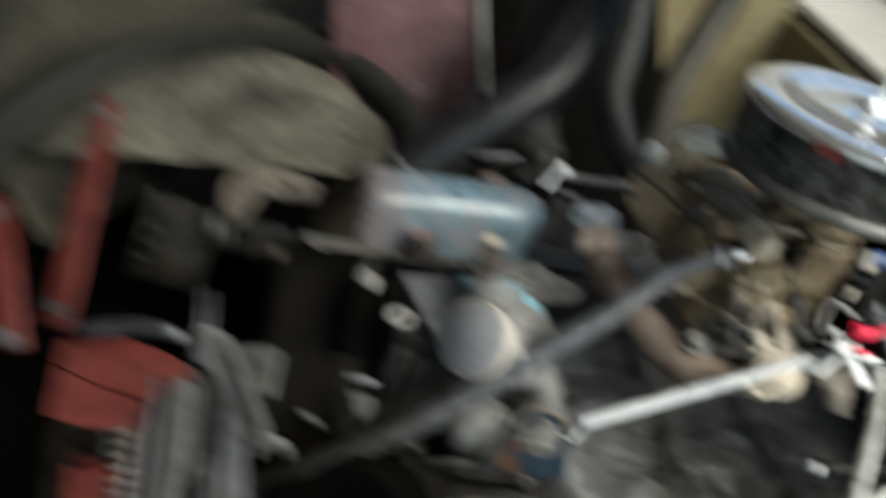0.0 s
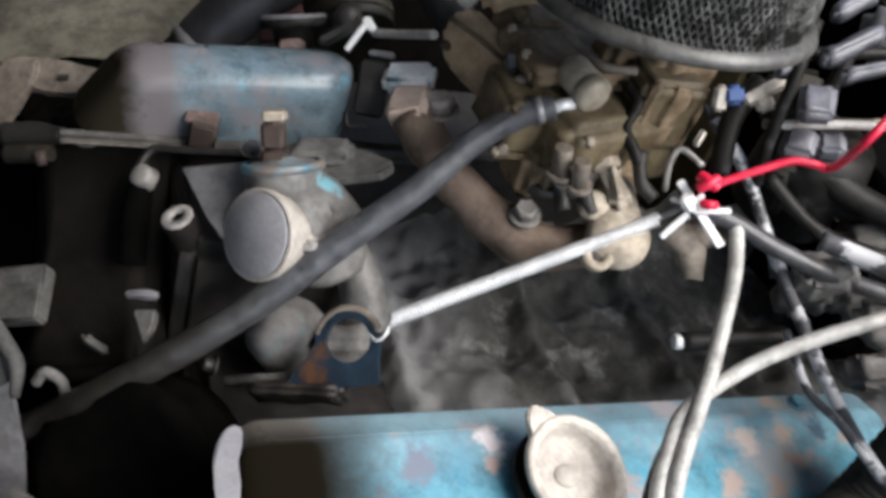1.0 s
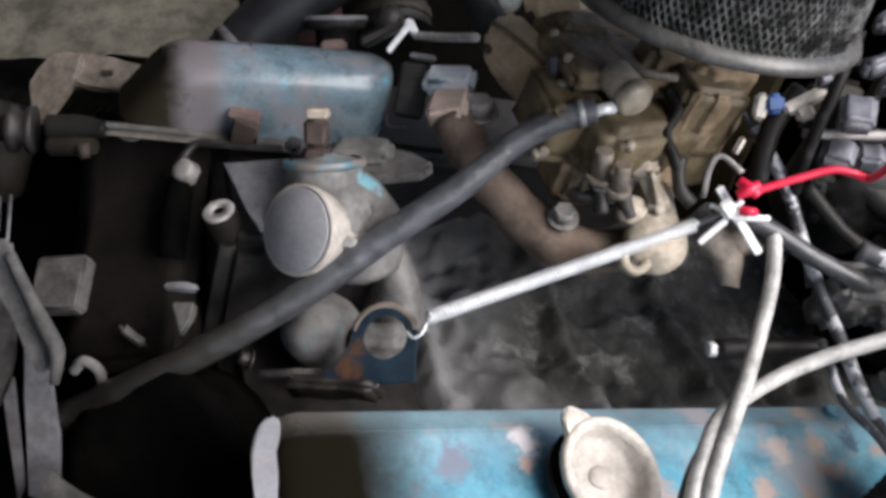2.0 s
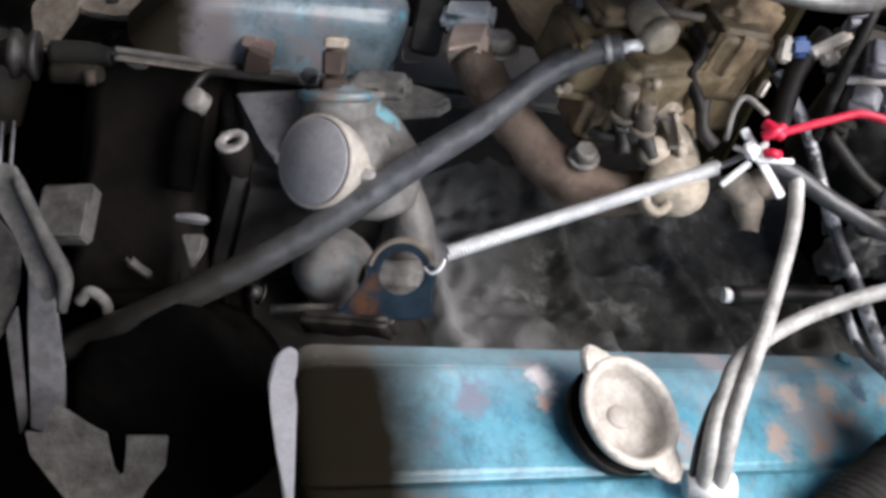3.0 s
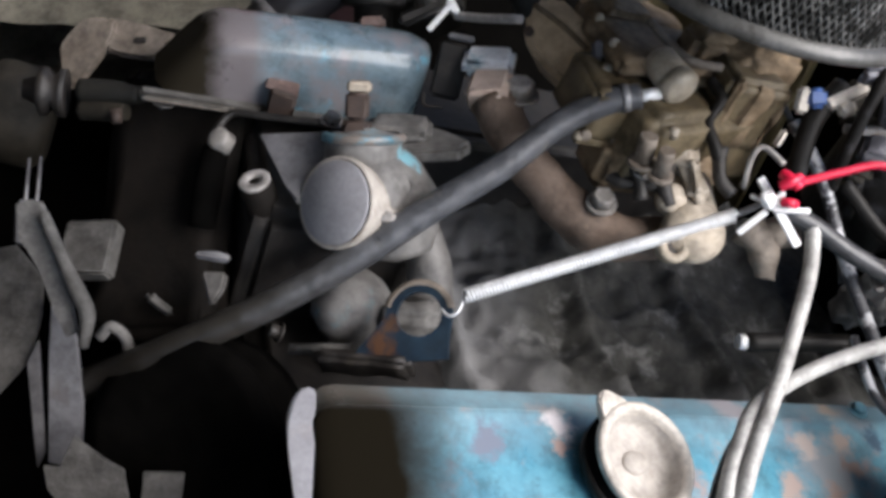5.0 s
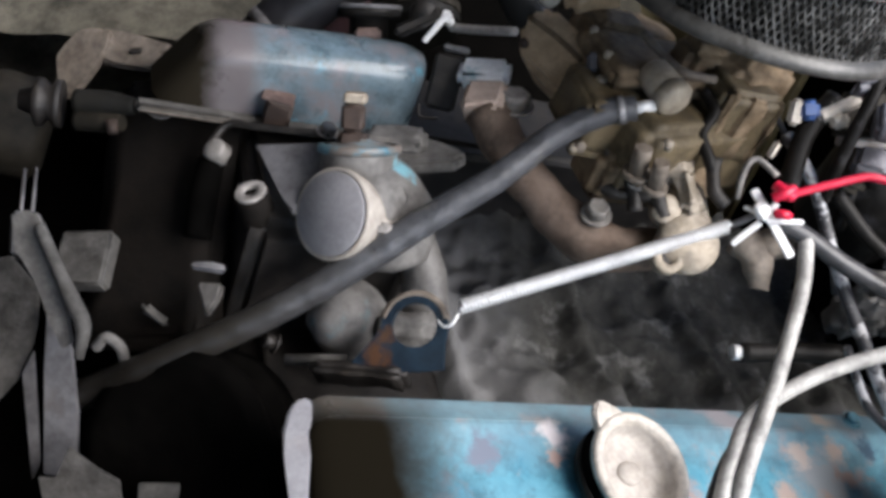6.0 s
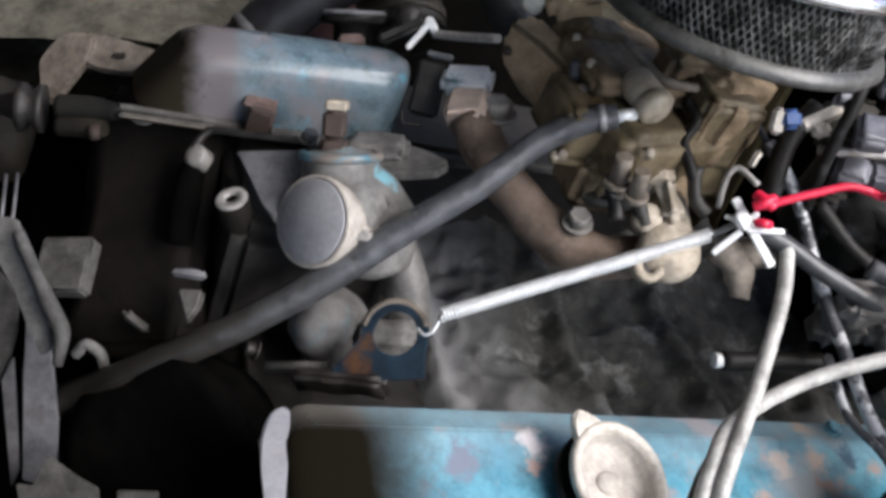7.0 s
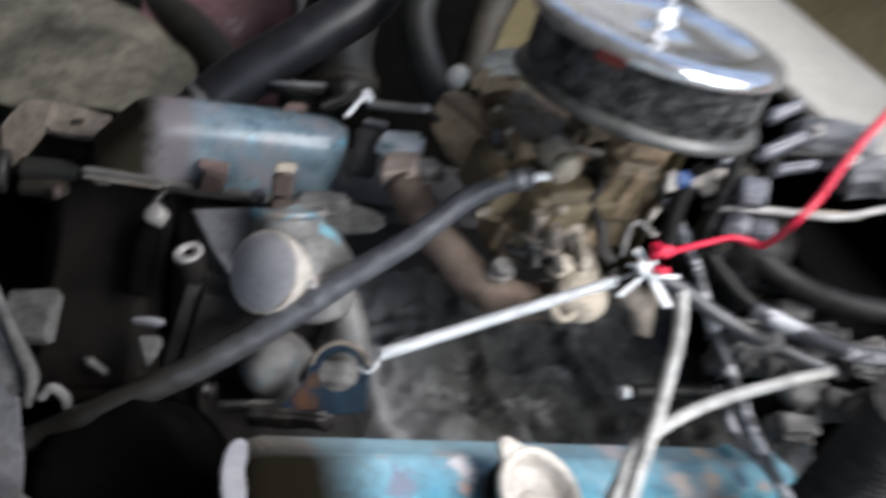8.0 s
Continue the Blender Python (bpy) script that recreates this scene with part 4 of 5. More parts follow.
sheet([(-60, 450), (0, 440), (42, 432), (92, 492), (86, 560), (62, 640), (0, 705), (-60, 720)], (-0.1024, -0.0653, 0.7285), GREASE, "panel", shroud)
sheet([(80, 530), (106, 536), (122, 610), (131, 720), (129, 838), (68, 826), (74, 640)], (-0.0508, -0.1221, 0.7097), LAVENDER, "strip", shroud, "lavender grey flat strip", thick=0.006)
sheet([(48, 640), (70, 600), (78, 800), (62, 830)], (-0.0743, -0.1309, 0.6805), DIRTY_STEEL, "edge", shroud)
sheet([(43, 761), (76, 765), (101, 707), (125, 728), (155, 749), (191, 768), (192, 795), (197, 830), (208, 846), (220, 838), (226, 800), (224, 772), (299, 773), (291, 831), (256, 866), (240, 900), (120, 900), (85, 850), (50, 804)], (-0.0077, -0.2289, 0.6902), GREASE, "foot", shroud, k=0.000461)
bm = B()
block(bm, (0.050, 0.054, 0.02), facing((-0.0321, -0.0236, 0.7678), (-0.411, -0.323, 0.852)) @ pose(0, 0, 0, 0, 0, -3), 0.003)
part("box", bm, GREASE, shroud, "grey metal box end")
sheet([(262, 532), (285, 524), (303, 530), (316, 562), (331, 620), (346, 680), (356, 735), (340, 745), (322, 705), (303, 640), (282, 604), (266, 590)], (-0.0648, -0.0816, 0.8090), GREASELIGHT, "blade", shroud,
      "pale curved blade", thick=0.008, k=0.000523)
bm = B()
tube(bm, [(-0.0661, -0.0613, 0.8425), (-0.0518, -0.0872, 0.8206), (-0.0401, -0.1085, 0.8043), (-0.0310, -0.1245, 0.7890), (-0.0339, -0.1404, 0.7663)], [0.005, 0.0055, 0.007, 0.007, 0.004], 8)
part("rod", bm, GREASE, shroud, "dusty bent rod")
bm = B()
block(bm, (0.024, 0.042, 0.012), facing((-0.0844, -0.0086, 0.7855)) @ pose(0, 0, 0, 0, 0, -4), 0.004)
part("clip", bm, LAVENDER, shroud)
for p, q in (((-0.0880, 0.0643, 0.8021), (-0.0887, -0.0007, 0.7852)), ((-0.0779, 0.0627, 0.8053), (-0.0791, -0.0030, 0.7875))):
    bm = B()
    tube(bm, [p, q], 0.0016, 6)
    part("wire", bm, GREY_STEEL, shroud, "thin steel wire")

# oil filler on the far cover
fill = thing("oil_filler_neck", "black oil filler neck with a flat cap", "filler neck")
gm = basis((0.2352, 0.1524, 0.9279), (-0.05, 0.50, 0.86), SIDE)
bm = B()
lathe(bm, [(0.020, -0.03), (0.020, 0.012), (0.024, 0.014), (0.024, 0.018)], gm, 24)
part("neck", bm, RUBBER_DARK, fill)
bm = B()
lathe(bm, [(0.030, 0.014), (0.0335, 0.017), (0.0335, 0.023), (0.030, 0.026), (0.0, 0.027)], gm, 32)
part("cap", bm, RUBBER_DARK, fill)
bm = B()
lathe(bm, [(0.0325, 0.0225), (0.0340, 0.0235), (0.0340, 0.0260), (0.0315, 0.0275), (0.0300, 0.0270)], gm, 32, 1.0, False)
part("rim", bm, LAVENDER, fill, "worn blue-grey rim")
bm = B()
block(bm, (0.026, 0.012, 0.012), facing((0.227, 0.1249, 0.9405)), 0.003)
part("clip", bm, REDRUST, fill, "orange rust clip")

# throttle linkage
link = thing("throttle_linkage", "black throttle linkage bracket with a steel rod", "linkage")
bm = B()
block(bm, (0.030, 0.055, 0.012), facing((0.2977, 0.0683, 0.9272)) @ pose(0, 0, 0, 0, 0, -14), 0.003)
block(bm, (0.05, 0.014, 0.014), facing((0.2742, 0.1201, 0.9603)) @ pose(0, 0, 0, 0, 0, 22), 0.004)
part("bracket", bm, DARK, link)
bm = B()
lathe(bm, [(0.014, -0.014), (0.016, 0.0), (0.010, 0.012), (0.0, 0.014)], facing((0.2831, 0.1334, 0.9668), (-0.083, -0.167, 0.982)), 20)
part("knob", bm, DARK, link)
bm = B()
tube(bm, [(0.3015, 0.1021, 0.9694), (0.3198, 0.0790, 0.9815), (0.3413, 0.0394, 1.0050)], 0.0042, 10)
part("rod", bm, PALE, link, "dull steel rod")
bm = B()
block(bm, (0.026, 0.006, 0.012), facing((0.3106, 0.0934, 0.9500)) @ pose(0, 0, 0, 0, 0, -12), 0.0015)
part("tab", bm, GREY_STEEL, link)
bm = B()
tube(bm, [(0.2687, 0.0478, 0.9147), (0.2701, 0.0393, 0.9055), (0.2861, 0.0335, 0.9081)], 0.002, 6)
part("cotter", bm, DARK, link)
tie = thing("cable_tie", "white nylon cable tie round the linkage rod", "cable tie", "white cable ties")
bm = B()
block(bm, (0.006, 0.034, 0.003), facing((0.2820, 0.0902, 0.9726)) @ pose(0, 0, 0, 0, 0, -42), 0.001)
part("tail", bm, WHITE, tie)
bm = B()
block(bm, (0.009, 0.016, 0.008), facing((0.2948, 0.0970, 0.9811)) @ pose(0, 0, 0, 0, 0, 25), 0.002)
part("head", bm, WHITE, tie)

# bolted block and exhaust-heated runner
run = thing("intake_runner", "rusty brown intake runner with a bolted pale flange", "manifold")
bm = B()
tube(bm, [(0.3205, 0.0058, 0.9386), (0.3391, -0.0333, 0.9176), (0.3622, -0.0713, 0.9006), (0.3891, -0.1013, 0.8881), (0.4229, -0.1259, 0.8860), (0.4627, -0.1297, 0.8903)],
     [0.022, 0.020, 0.021, 0.024, 0.022, 0.020], 18)
lumps(bm, 0.003, 40, 3)
part("pipe", bm, RUST, run)
bm = B()
block(bm, (0.040, 0.036, 0.03), facing((0.3203, 0.0105, 0.9440), (-0.454, -0.059, 0.889)) @ pose(0, 0, 0, 0, 0, -14), 0.005)
joint = part("flange", bm, PEACH, run, "pale peach rusted flange")
bm = B()
nut(bm, facing((0.3448, 0.0011, 0.9472), (-0.142, 0.069, 0.987)), 0.024, 0.016)
part("bolt", bm, PALE, joint, "pale grey bolt head")
for p in ((0.3987, -0.1142, 0.9144), (0.4288, -0.1089, 0.9527)):
    bm = B()
    nut(bm, facing(p, (-0.206, -0.203, 0.957)), 0.018, 0.014)
    part("nut", bm, CAST, run)


def carburettor():
    c = thing("carburettor", "stained olive zinc carburettor caked in oil", "carburettor")
    up = (0.05, 0.0, 1.0)
    def cm(origin):
        return basis(origin, UPSLOPE, (1, 0, 0))
    face = cm((0.421, -0.0868, 0.9814))
    bm = B()
    casting(bm, (0.106, 0.070, 0.052), face @ pose(0, 0.035, 0), 0.005, 0.0025, 45)
    block(bm, (0.112, 0.010, 0.006), face @ pose(0.001, 0.001, -0.024), 0.002)
    block(bm, (0.004, 0.006, 0.050), face @ pose(0.006, -0.001, 0.0), 0.0015)
    casting(bm, (0.165, 0.090, 0.080), basis((0.4797, -0.0540, 0.9620), UPSLOPE, (0.95, 0.3, 0)), 0.010, 0.004, 30)
    body = part("main_body", bm, BRASS, c)
    for x, z in ((-0.046, -0.018), (-0.014, -0.020), (0.030, -0.019), (0.046, 0.012)):
        bm = B()
        lathe(bm, [(0.0055, -0.002), (0.0055, 0.002), (0.004, 0.0032), (0.0, 0.0032)], basis(face @ V(x, -0.001, z), (0, -1, 0.15)), 14)
        part("screw", bm, BRACKET, body, "dull oily screw head")
    bm = B()
    lathe(bm, [(0.062, -0.10), (0.066, -0.085), (0.050, -0.08), (0.046, -0.03), (0.052, -0.022), (0.050, -0.008), (0.044, -0.006), (0.040, -0.03), (0.0, -0.03)], basis((0.4815, 0.0047, 1.0171), UPSLOPE), 36)
    lumps(bm, 0.003, 30, 4)
    casting(bm, (0.165, 0.085, 0.022), cm((0.4759, -0.0345, 1.0106)) @ pose(0, 0.02, 0, 0, 0, 4), 0.006, 0.004, 40, 2)
    casting(bm, (0.060, 0.050, 0.060), cm((0.4327, 0.0323, 1.0046)), 0.010, 0.006, 30, 5)
    casting(bm, (0.050, 0.040, 0.034), cm((0.5043, -0.0165, 1.0261)), 0.008, 0.006, 30, 9)
    part("air_horn", bm, BROWN, c, "oily brown air horn")
    bm = B()
    casting(bm, (0.100, 0.075, 0.080), basis((0.4556, 0.0480, 0.9807), UPSLOPE, (0.95, 0.3, 0)), 0.012, 0.006, 28, 2)
    part("horn_flank", bm, BROWN, c, "oily brown cast flank")
    bm = B()
    casting(bm, (0.085, 0.065, 0.120), basis((0.5456, -0.0237, 0.9851), UPSLOPE, (0.95, 0.3, 0)), 0.012, 0.006, 28, 5)
    part("horn_flank", bm, BROWN, c, "oily brown cast flank")
    bm = B()
    o = [(908, 70), (925, 26), (961, 34), (1000, 85), (1030, 130), (1034, 182), (996, 204), (950, 166), (912, 112)]
    hm = facing((0.3763, 0.0281, 0.9924), (-0.607, -0.359, 0.709))
    plate(bm, [((x - 955) * 0.00068, (110 - y) * 0.00064) for x, y in o], 0.050, hm, 0.006)
    plate(bm, [((x - 960) * 0.00052, (112 - y) * 0.00048) for x, y in o], 0.006, hm @ pose(0.004, 0, 0.003), 0.003)
    lumps(bm, 0.0012, 40, 8)
    choke = part("choke_housing", bm, OCHRE, c, "brown angular choke housing")
    bm = B()
    tube(bm, [hm @ V(-0.018, 0.040, 0.003), hm @ V(0.010, 0.010, 0.004), hm @ V(0.030, -0.016, 0.002)], 0.0028, 8)
    part("seam", bm, BROWN, choke, "raised casting seam")
    for x, y in ((-0.024, 0.012), (0.024, -0.040)):
        bm = B()
        lathe(bm, [(0.0045, 0.0), (0.0045, 0.005), (0.003, 0.006), (0.0, 0.006)], hm @ pose(x, y, 0.002), 12)
        part("screw", bm, DARKRUST, choke, "rusty housing screw")
    side = cm((0.5284, -0.0831, 0.9925))
    bm = B()
    casting(bm, (0.066, 0.050, 0.074), side @ pose(0, 0.025, 0), 0.006, 0.003, 40, 3)
    bowl = part("float_bowl", bm, BRASS, c, "olive float bowl")
    for x, w, turn in ((-0.027, 0.009, 3), (0.000, 0.022, 4), (0.026, 0.010, 2)):
        bm = B()
        casting(bm, (w, 0.010, 0.066), side @ pose(x, 0.0015, 0.002, 0, turn, 0), 0.003, 0.004, 45, x * 90)
        part("rib", bm, BROWN, bowl, "stained casting rib")
    bm = B()
    tube(bm, [(0.4892, -0.0605, 1.0168), (0.4945, -0.0797, 1.0091), (0.4816, -0.0944, 0.9942), (0.4866, -0.1122, 0.98), (0.4929, -0.1253, 0.9654)], [0.005, 0.006, 0.005, 0.006, 0.005], 8)
    part("vent_hose", bm, RUBBER_DARK, c, "black vent hose")
    for p, r in (((0.4011, -0.031, 1.028), 0.0045), ((0.4005, 0.0074, 1.031), 0.004), ((0.3962, -0.0433, 1.0092), 0.005), ((0.4366, -0.1159, 0.9966), 0.0045), ((0.3682, -0.0866, 0.9667), 0.0045)):
        bm = B()
        lathe(bm, [(r, -0.006), (r, 0.002), (r * 0.7, 0.0035), (0.0, 0.0035)], basis(p, (-0.30, -0.35, 0.88)), 12)
        part("screw", bm, TAN, c, "dusty pale screw")
    bm = B()
    da, db = V((0.4365, -0.0480, 1.0265)), V((0.446, -0.0905, 1.0215))
    dm = basis(da, db - da, SIDE)
    dl = (db - da).length
    lathe(bm, [(0.012, 0.0), (0.0155, 0.004), (0.0162, dl * 0.62), (0.0146, dl * 0.66), (0.0166, dl * 0.70), (0.0170, dl * 0.92), (0.0135, dl), (0.0, dl * 1.03)], dm, 24)
    part("dashpot", bm, DUSTTAN, c, "pale tan dashpot cylinder")
    for p, r, h in (((0.4237, -0.0172, 1.0129), 0.010, 0.03), ((0.4075, -0.0383, 1.0081), 0.0062, 0.024), ((0.4313, -0.0419, 1.0161), 0.0065, 0.024)):
        bm = B()
        lathe(bm, [(r * 0.7, -h), (r * 0.8, -h * 0.3), (r, -h * 0.25), (r, -0.002), (r * 0.7, 0.0), (0.0, 0.0)], basis(p, up), 14)
        part("screw", bm, PEACH, c, "pale dusty screw")
    bm = B()
    casting(bm, (0.020, 0.044, 0.024), facing((0.4712, -0.1249, 0.9524), (-0.335, -0.387, 0.859)) @ pose(0, 0, 0, 0, 0, 8), 0.007, 0.008, 40, 3)
    casting(bm, (0.030, 0.026, 0.024), facing((0.4642, -0.0999, 0.9629), (-0.335, -0.387, 0.859)), 0.007, 0.008, 40, 7)
    part("linkage_boss", bm, TAN, c, "pale dusty linkage boss")
    for pts in (((0.4112, -0.0947, 0.9557), (0.4206, -0.1105, 0.9497), (0.4249, -0.1288, 0.9315)), ((0.4469, -0.1134, 0.9598), (0.4411, -0.1256, 0.9502), (0.4471, -0.1409, 0.9362)),
                ((0.4934, -0.1108, 0.9794), (0.4894, -0.1301, 0.9627), (0.5001, -0.1433, 0.9535)), ((0.4003, -0.0985, 0.9390), (0.4150, -0.1123, 0.9381), (0.4387, -0.1221, 0.9460))):
        bm = B()
        tube(bm, list(pts), [0.008, 0.006, 0.007], 8)
        lumps(bm, 0.003, 60)
        part("lever", bm, DARK, c, "black oily lever")
    bm = B()
    tube(bm, [(0.4378, -0.0127, 1.0430), (0.4512, -0.0379, 1.0355), (0.4665, -0.0554, 1.0309), (0.4938, -0.0628, 1.0308)], 0.004, 8)
    part("choke_rod", bm, BRACKET, c, "thin tan choke rod")
    bm = B()
    casting(bm, (0.125, 0.055, 0.050), cm((0.4526, -0.0977, 0.9378)) @ pose(0, 0.02, 0), 0.008, 0.004, 40, 9)
    part("throttle_base", bm, BROWN, c)
    for p, r, h in (((0.4156, -0.1217, 0.9659), 0.008, 0.03), ((0.4280, -0.1367, 0.9626), 0.007, 0.03)):
        bm = B()
        nut(bm, basis(p, (-0.159, 0.001, 0.987)), r * 2, h)
        part("bolt", bm, BRACKET, c, "dusty bolt")
    bm = B()
    block(bm, (0.012, 0.018, 0.008), facing((0.3926, -0.0250, 1.0164)), 0.003)
    part("tag", bm, BLUEGREY, c)
    bm = B()
    casting(bm, (0.055, 0.020, 0.03), facing((0.4071, 0.0380, 1.0490), (-0.320, -0.284, 0.904)) @ pose(0, 0, 0, 0, 0, 10), 0.008, 0.008, 30, 6)
    part("vent_elbow", bm, OCHRE, c, "brown dusty vent elbow")
    bm = B()
    tube(bm, [(0.3857, 0.0432, 1.052), (0.3956, 0.0422, 1.0649), (0.4095, 0.0364, 1.0746), (0.4245, 0.0232, 1.0764)], [0.006, 0.010, 0.011, 0.007], 12)
    tube(bm, [(0.389, 0.0375, 1.0506), (0.403, 0.033, 1.0635), (0.4226, 0.0187, 1.0702)], [0.004, 0.007, 0.005], 10)
    lathe(bm, [(0.0, 0.006), (0.009, 0.004), (0.012, -0.004), (0.011, -0.016)], facing((0.3704, 0.0548, 1.0398)), 14)
    lumps(bm, 0.002, 80)
    part("vent_lip", bm, OFFWHITE, c, "off-white vent lip")
    return c


carburettor()

pump = thing("vacuum_unit", "pale tan vacuum unit with a drilled ear", "vacuum unit")
pmx = facing((0.4676, -0.1615, 0.9276), (-0.212, -0.565, 0.798))
bm = B()
lathe(bm, [(0.026, -0.022), (0.0285, -0.010), (0.0285, -0.004), (0.024, 0.003), (0.012, 0.006), (0.0, 0.0065)], pmx, 36)
part("diaphragm", bm, TAN, pump)
bm = B()
plate(bm, [(0.0, 0.045), (0.018, 0.042), (0.024, 0.0), (0.0, -0.020), (-0.020, 0.0)], 0.014, pmx @ pose(0.0, 0.012, -0.004), 0.004)
part("neck", bm, TAN, pump)
bm = B()
lathe(bm, [(0.014, -0.012), (0.014, -0.001), (0.011, 0.0), (0.0065, 0.0), (0.006, -0.006), (0.0, -0.007)], pmx @ pose(-0.021, -0.016, 0.004), 22)
ear = part("ear", bm, TAN, pump)
bm = B()
lathe(bm, [(0.0058, 0.0), (0.004, 0.0005), (0.0, 0.0005)], pmx @ pose(-0.021, -0.016, -0.001), 16, 1.5)
part("hole", bm, DARK, ear)
bm = B()
lathe(bm, [(0.013, -0.012), (0.013, 0.002), (0.008, 0.004), (0.0, 0.004)], pmx @ pose(-0.020, 0.028, 0.0), 20)
part("boss", bm, TAN, pump)
bm = B()
tube(bm, [(0.5167, -0.1593, 0.9302), (0.5279, -0.1721, 0.9244), (0.5334, -0.1855, 0.9118), (0.5328, -0.1946, 0.9007)], [0.016, 0.015, 0.012, 0.009], 14)
tube(bm, [(0.5307, -0.1614, 0.9215), (0.5426, -0.1696, 0.9331), (0.5628, -0.1733, 0.9333)], [0.013, 0.014, 0.010], 14)
lumps(bm, 0.004, 60)
tagged(part("lever_arm", bm, BRACKET), "tan dusty lever arm below the spring", "lever")
bm = B()
tube(bm, [(0.5090, -0.1421, 0.9604), (0.5091, -0.1339, 0.9874), (0.5169, -0.1328, 0.9976), (0.5305, -0.1497, 0.9928)], 0.0028, 8)
tagged(part("hook_wire", bm, PALE), "bent pale steel hook wire", "wire")


def air_cleaner():
    ac = thing("air_cleaner", "round chrome air cleaner with a black mesh side", "air cleaner")
    m = basis((0.4870, -0.0768, 1.1763), (0.02, 0.09, 1.0), (1, 0, 0))
    R, H = 0.1175, 0.061
    bm = B()
    lathe(bm, [(R - 0.004, -0.010), (R + 0.002, -0.008), (R + 0.003, -0.003), (R, 0.002), (R - 0.010, 0.006), (R - 0.030, 0.0065), (R - 0.034, 0.004),
               (0.03, 0.003), (0.02, 0.006), (0.0, 0.006)], m, 72)
    lid = part("lid", bm, CHROME, ac)
    bm = B()
    lathe(bm, [(R - 0.012, -H + 0.004), (R - 0.012, -0.008)], m, 72)
    element = part("element", bm, PAPER, ac, "dark paper filter element")
    bm = B()
    n = 120
    for twist in (1, -1):
        for k in range(n):
            a0 = 2 * math.pi * k / n
            line = [m @ V((R - 0.006) * math.cos(a0 + twist * t * 0.23), (R - 0.006) * math.sin(a0 + twist * t * 0.23), -0.008 - (H - 0.010) * t)
                    for t in (0.0, 0.2, 0.4, 0.6, 0.8, 1.0)]
            tube(bm, line, 0.0009, 4, 1, False, False)
    part("mesh", bm, MESH, element, "diamond pattern metal mesh")
    bm = B()
    lathe(bm, [(R - 0.014, -H + 0.007), (R - 0.004, -H + 0.005), (R + 0.001, -H + 0.0005), (R + 0.003, -H - 0.005), (R + 0.001, -H - 0.007), (R - 0.008, -H - 0.0075)], m, 72, 1.0, False)
    part("base", bm, DULLCHROME, ac, "dull chrome base rim")
    bm = B()
    lathe(bm, [(R - 0.007, -H - 0.0085), (R - 0.03, -H - 0.011), (0.05, -H - 0.012), (0.04, -H - 0.03)], m, 72, 1.0, False)
    part("pan", bm, DEEP_SHADE, ac, "near-black shaded underside")
    bm = B()
    lathe(bm, [(0.010, 0.004), (0.012, 0.006), (0.006, 0.014), (0.004, 0.018), (0.0, 0.018)], m, 20)
    block(bm, (0.034, 0.006, 0.012), m @ pose(0, 0, 0.014, 0, 0, 30), 0.002)
    part("wing_nut", bm, STEEL, lid)
    bm = B()
    tube(bm, [m @ V(0, 0, 0.01), m @ V(0.004, 0, 0.13)], 0.0028, 8)
    part("stud", bm, STEEL, lid, "long bright threaded stud")
    bm = B()
    block(bm, (0.026, 0.001, 0.009), m @ pose(-0.0946, -0.0794, -0.008, 0, 0, -50), 0.0)
    part("label", bm, REDPAINT, ac, "small red label")


air_cleaner()

# knot of ties and wires at the spring's end
tie = thing("cable_tie", "white nylon cable ties crossed round the spring end", "cable tie", "white cable ties")
for p, q, w in (((0.5114, -0.1577, 0.9793), (0.5387, -0.1979, 0.9477), 0.0052), ((0.5141, -0.1749, 0.9606), (0.4972, -0.1779, 0.9400), 0.004), ((0.5189, -0.1783, 0.9666), (0.5450, -0.1863, 0.9724), 0.0034),
                ((0.5150, -0.1747, 0.9686), (0.5223, -0.1736, 0.9814), 0.0036), ((0.5059, -0.1603, 0.9658), (0.5197, -0.1759, 0.9699), 0.003)):
    bm = B()
    m = basis((V(p) + V(q)) / 2, V(p) - V(q), FACE)
    block(bm, (0.003, w * 1.5, (V(p) - V(q)).length * 1.15), m, 0.001)
    part("strap", bm, WHITE, tie)
bm = B()
block(bm, (0.013, 0.016, 0.010), facing((0.5128, -0.1729, 0.9723)) @ pose(0, 0, 0, 0, 0, 30), 0.003)
part("head", bm, WHITE, tie)

wire = thing("red_wire", "bright red insulated wire with a twisted end", "wire")
bm = B()
tube(bm, [(0.5269, -0.1709, 0.9872), (0.5447, -0.1723, 0.9959), (0.5681, -0.1747, 1.0068), (0.5915, -0.1776, 1.0170), (0.6081, -0.1844, 1.0188), (0.6224, -0.1911, 1.0192), (0.5932, -0.2327, 1.0759),
          (0.6149, -0.2245, 1.1016), (0.6372, -0.2101, 1.1354), (0.6641, -0.1966, 1.1715), (0.7040, -0.1808, 1.2119), (0.7855, -0.1617, 1.2783)], 0.0036, 10, 8)
part("lead", bm, REDWIRE, wire)
for p, q, r in (((0.5209, -0.1628, 0.9933), (0.5316, -0.1763, 0.9908), 0.005), ((0.5166, -0.1723, 0.9867), (0.5323, -0.1716, 0.9967), 0.0045), ((0.5216, -0.1783, 0.9754), (0.5321, -0.1827, 0.9763), 0.004)):
    bm = B()
    tube(bm, [p, (V(p) + V(q)) / 2 + V(FACE) * 0.004, q], r, 8)
    part("twist", bm, REDWIRE, wire)


def cable(name, label, pts, r, mat, category="cable", seg=10, group="", steps=8, wobble=0.0):
    bm = B()
    tube(bm, pts, r, seg, steps, wobble=wobble)
    return tagged(part(name, bm, mat), label, category, group)


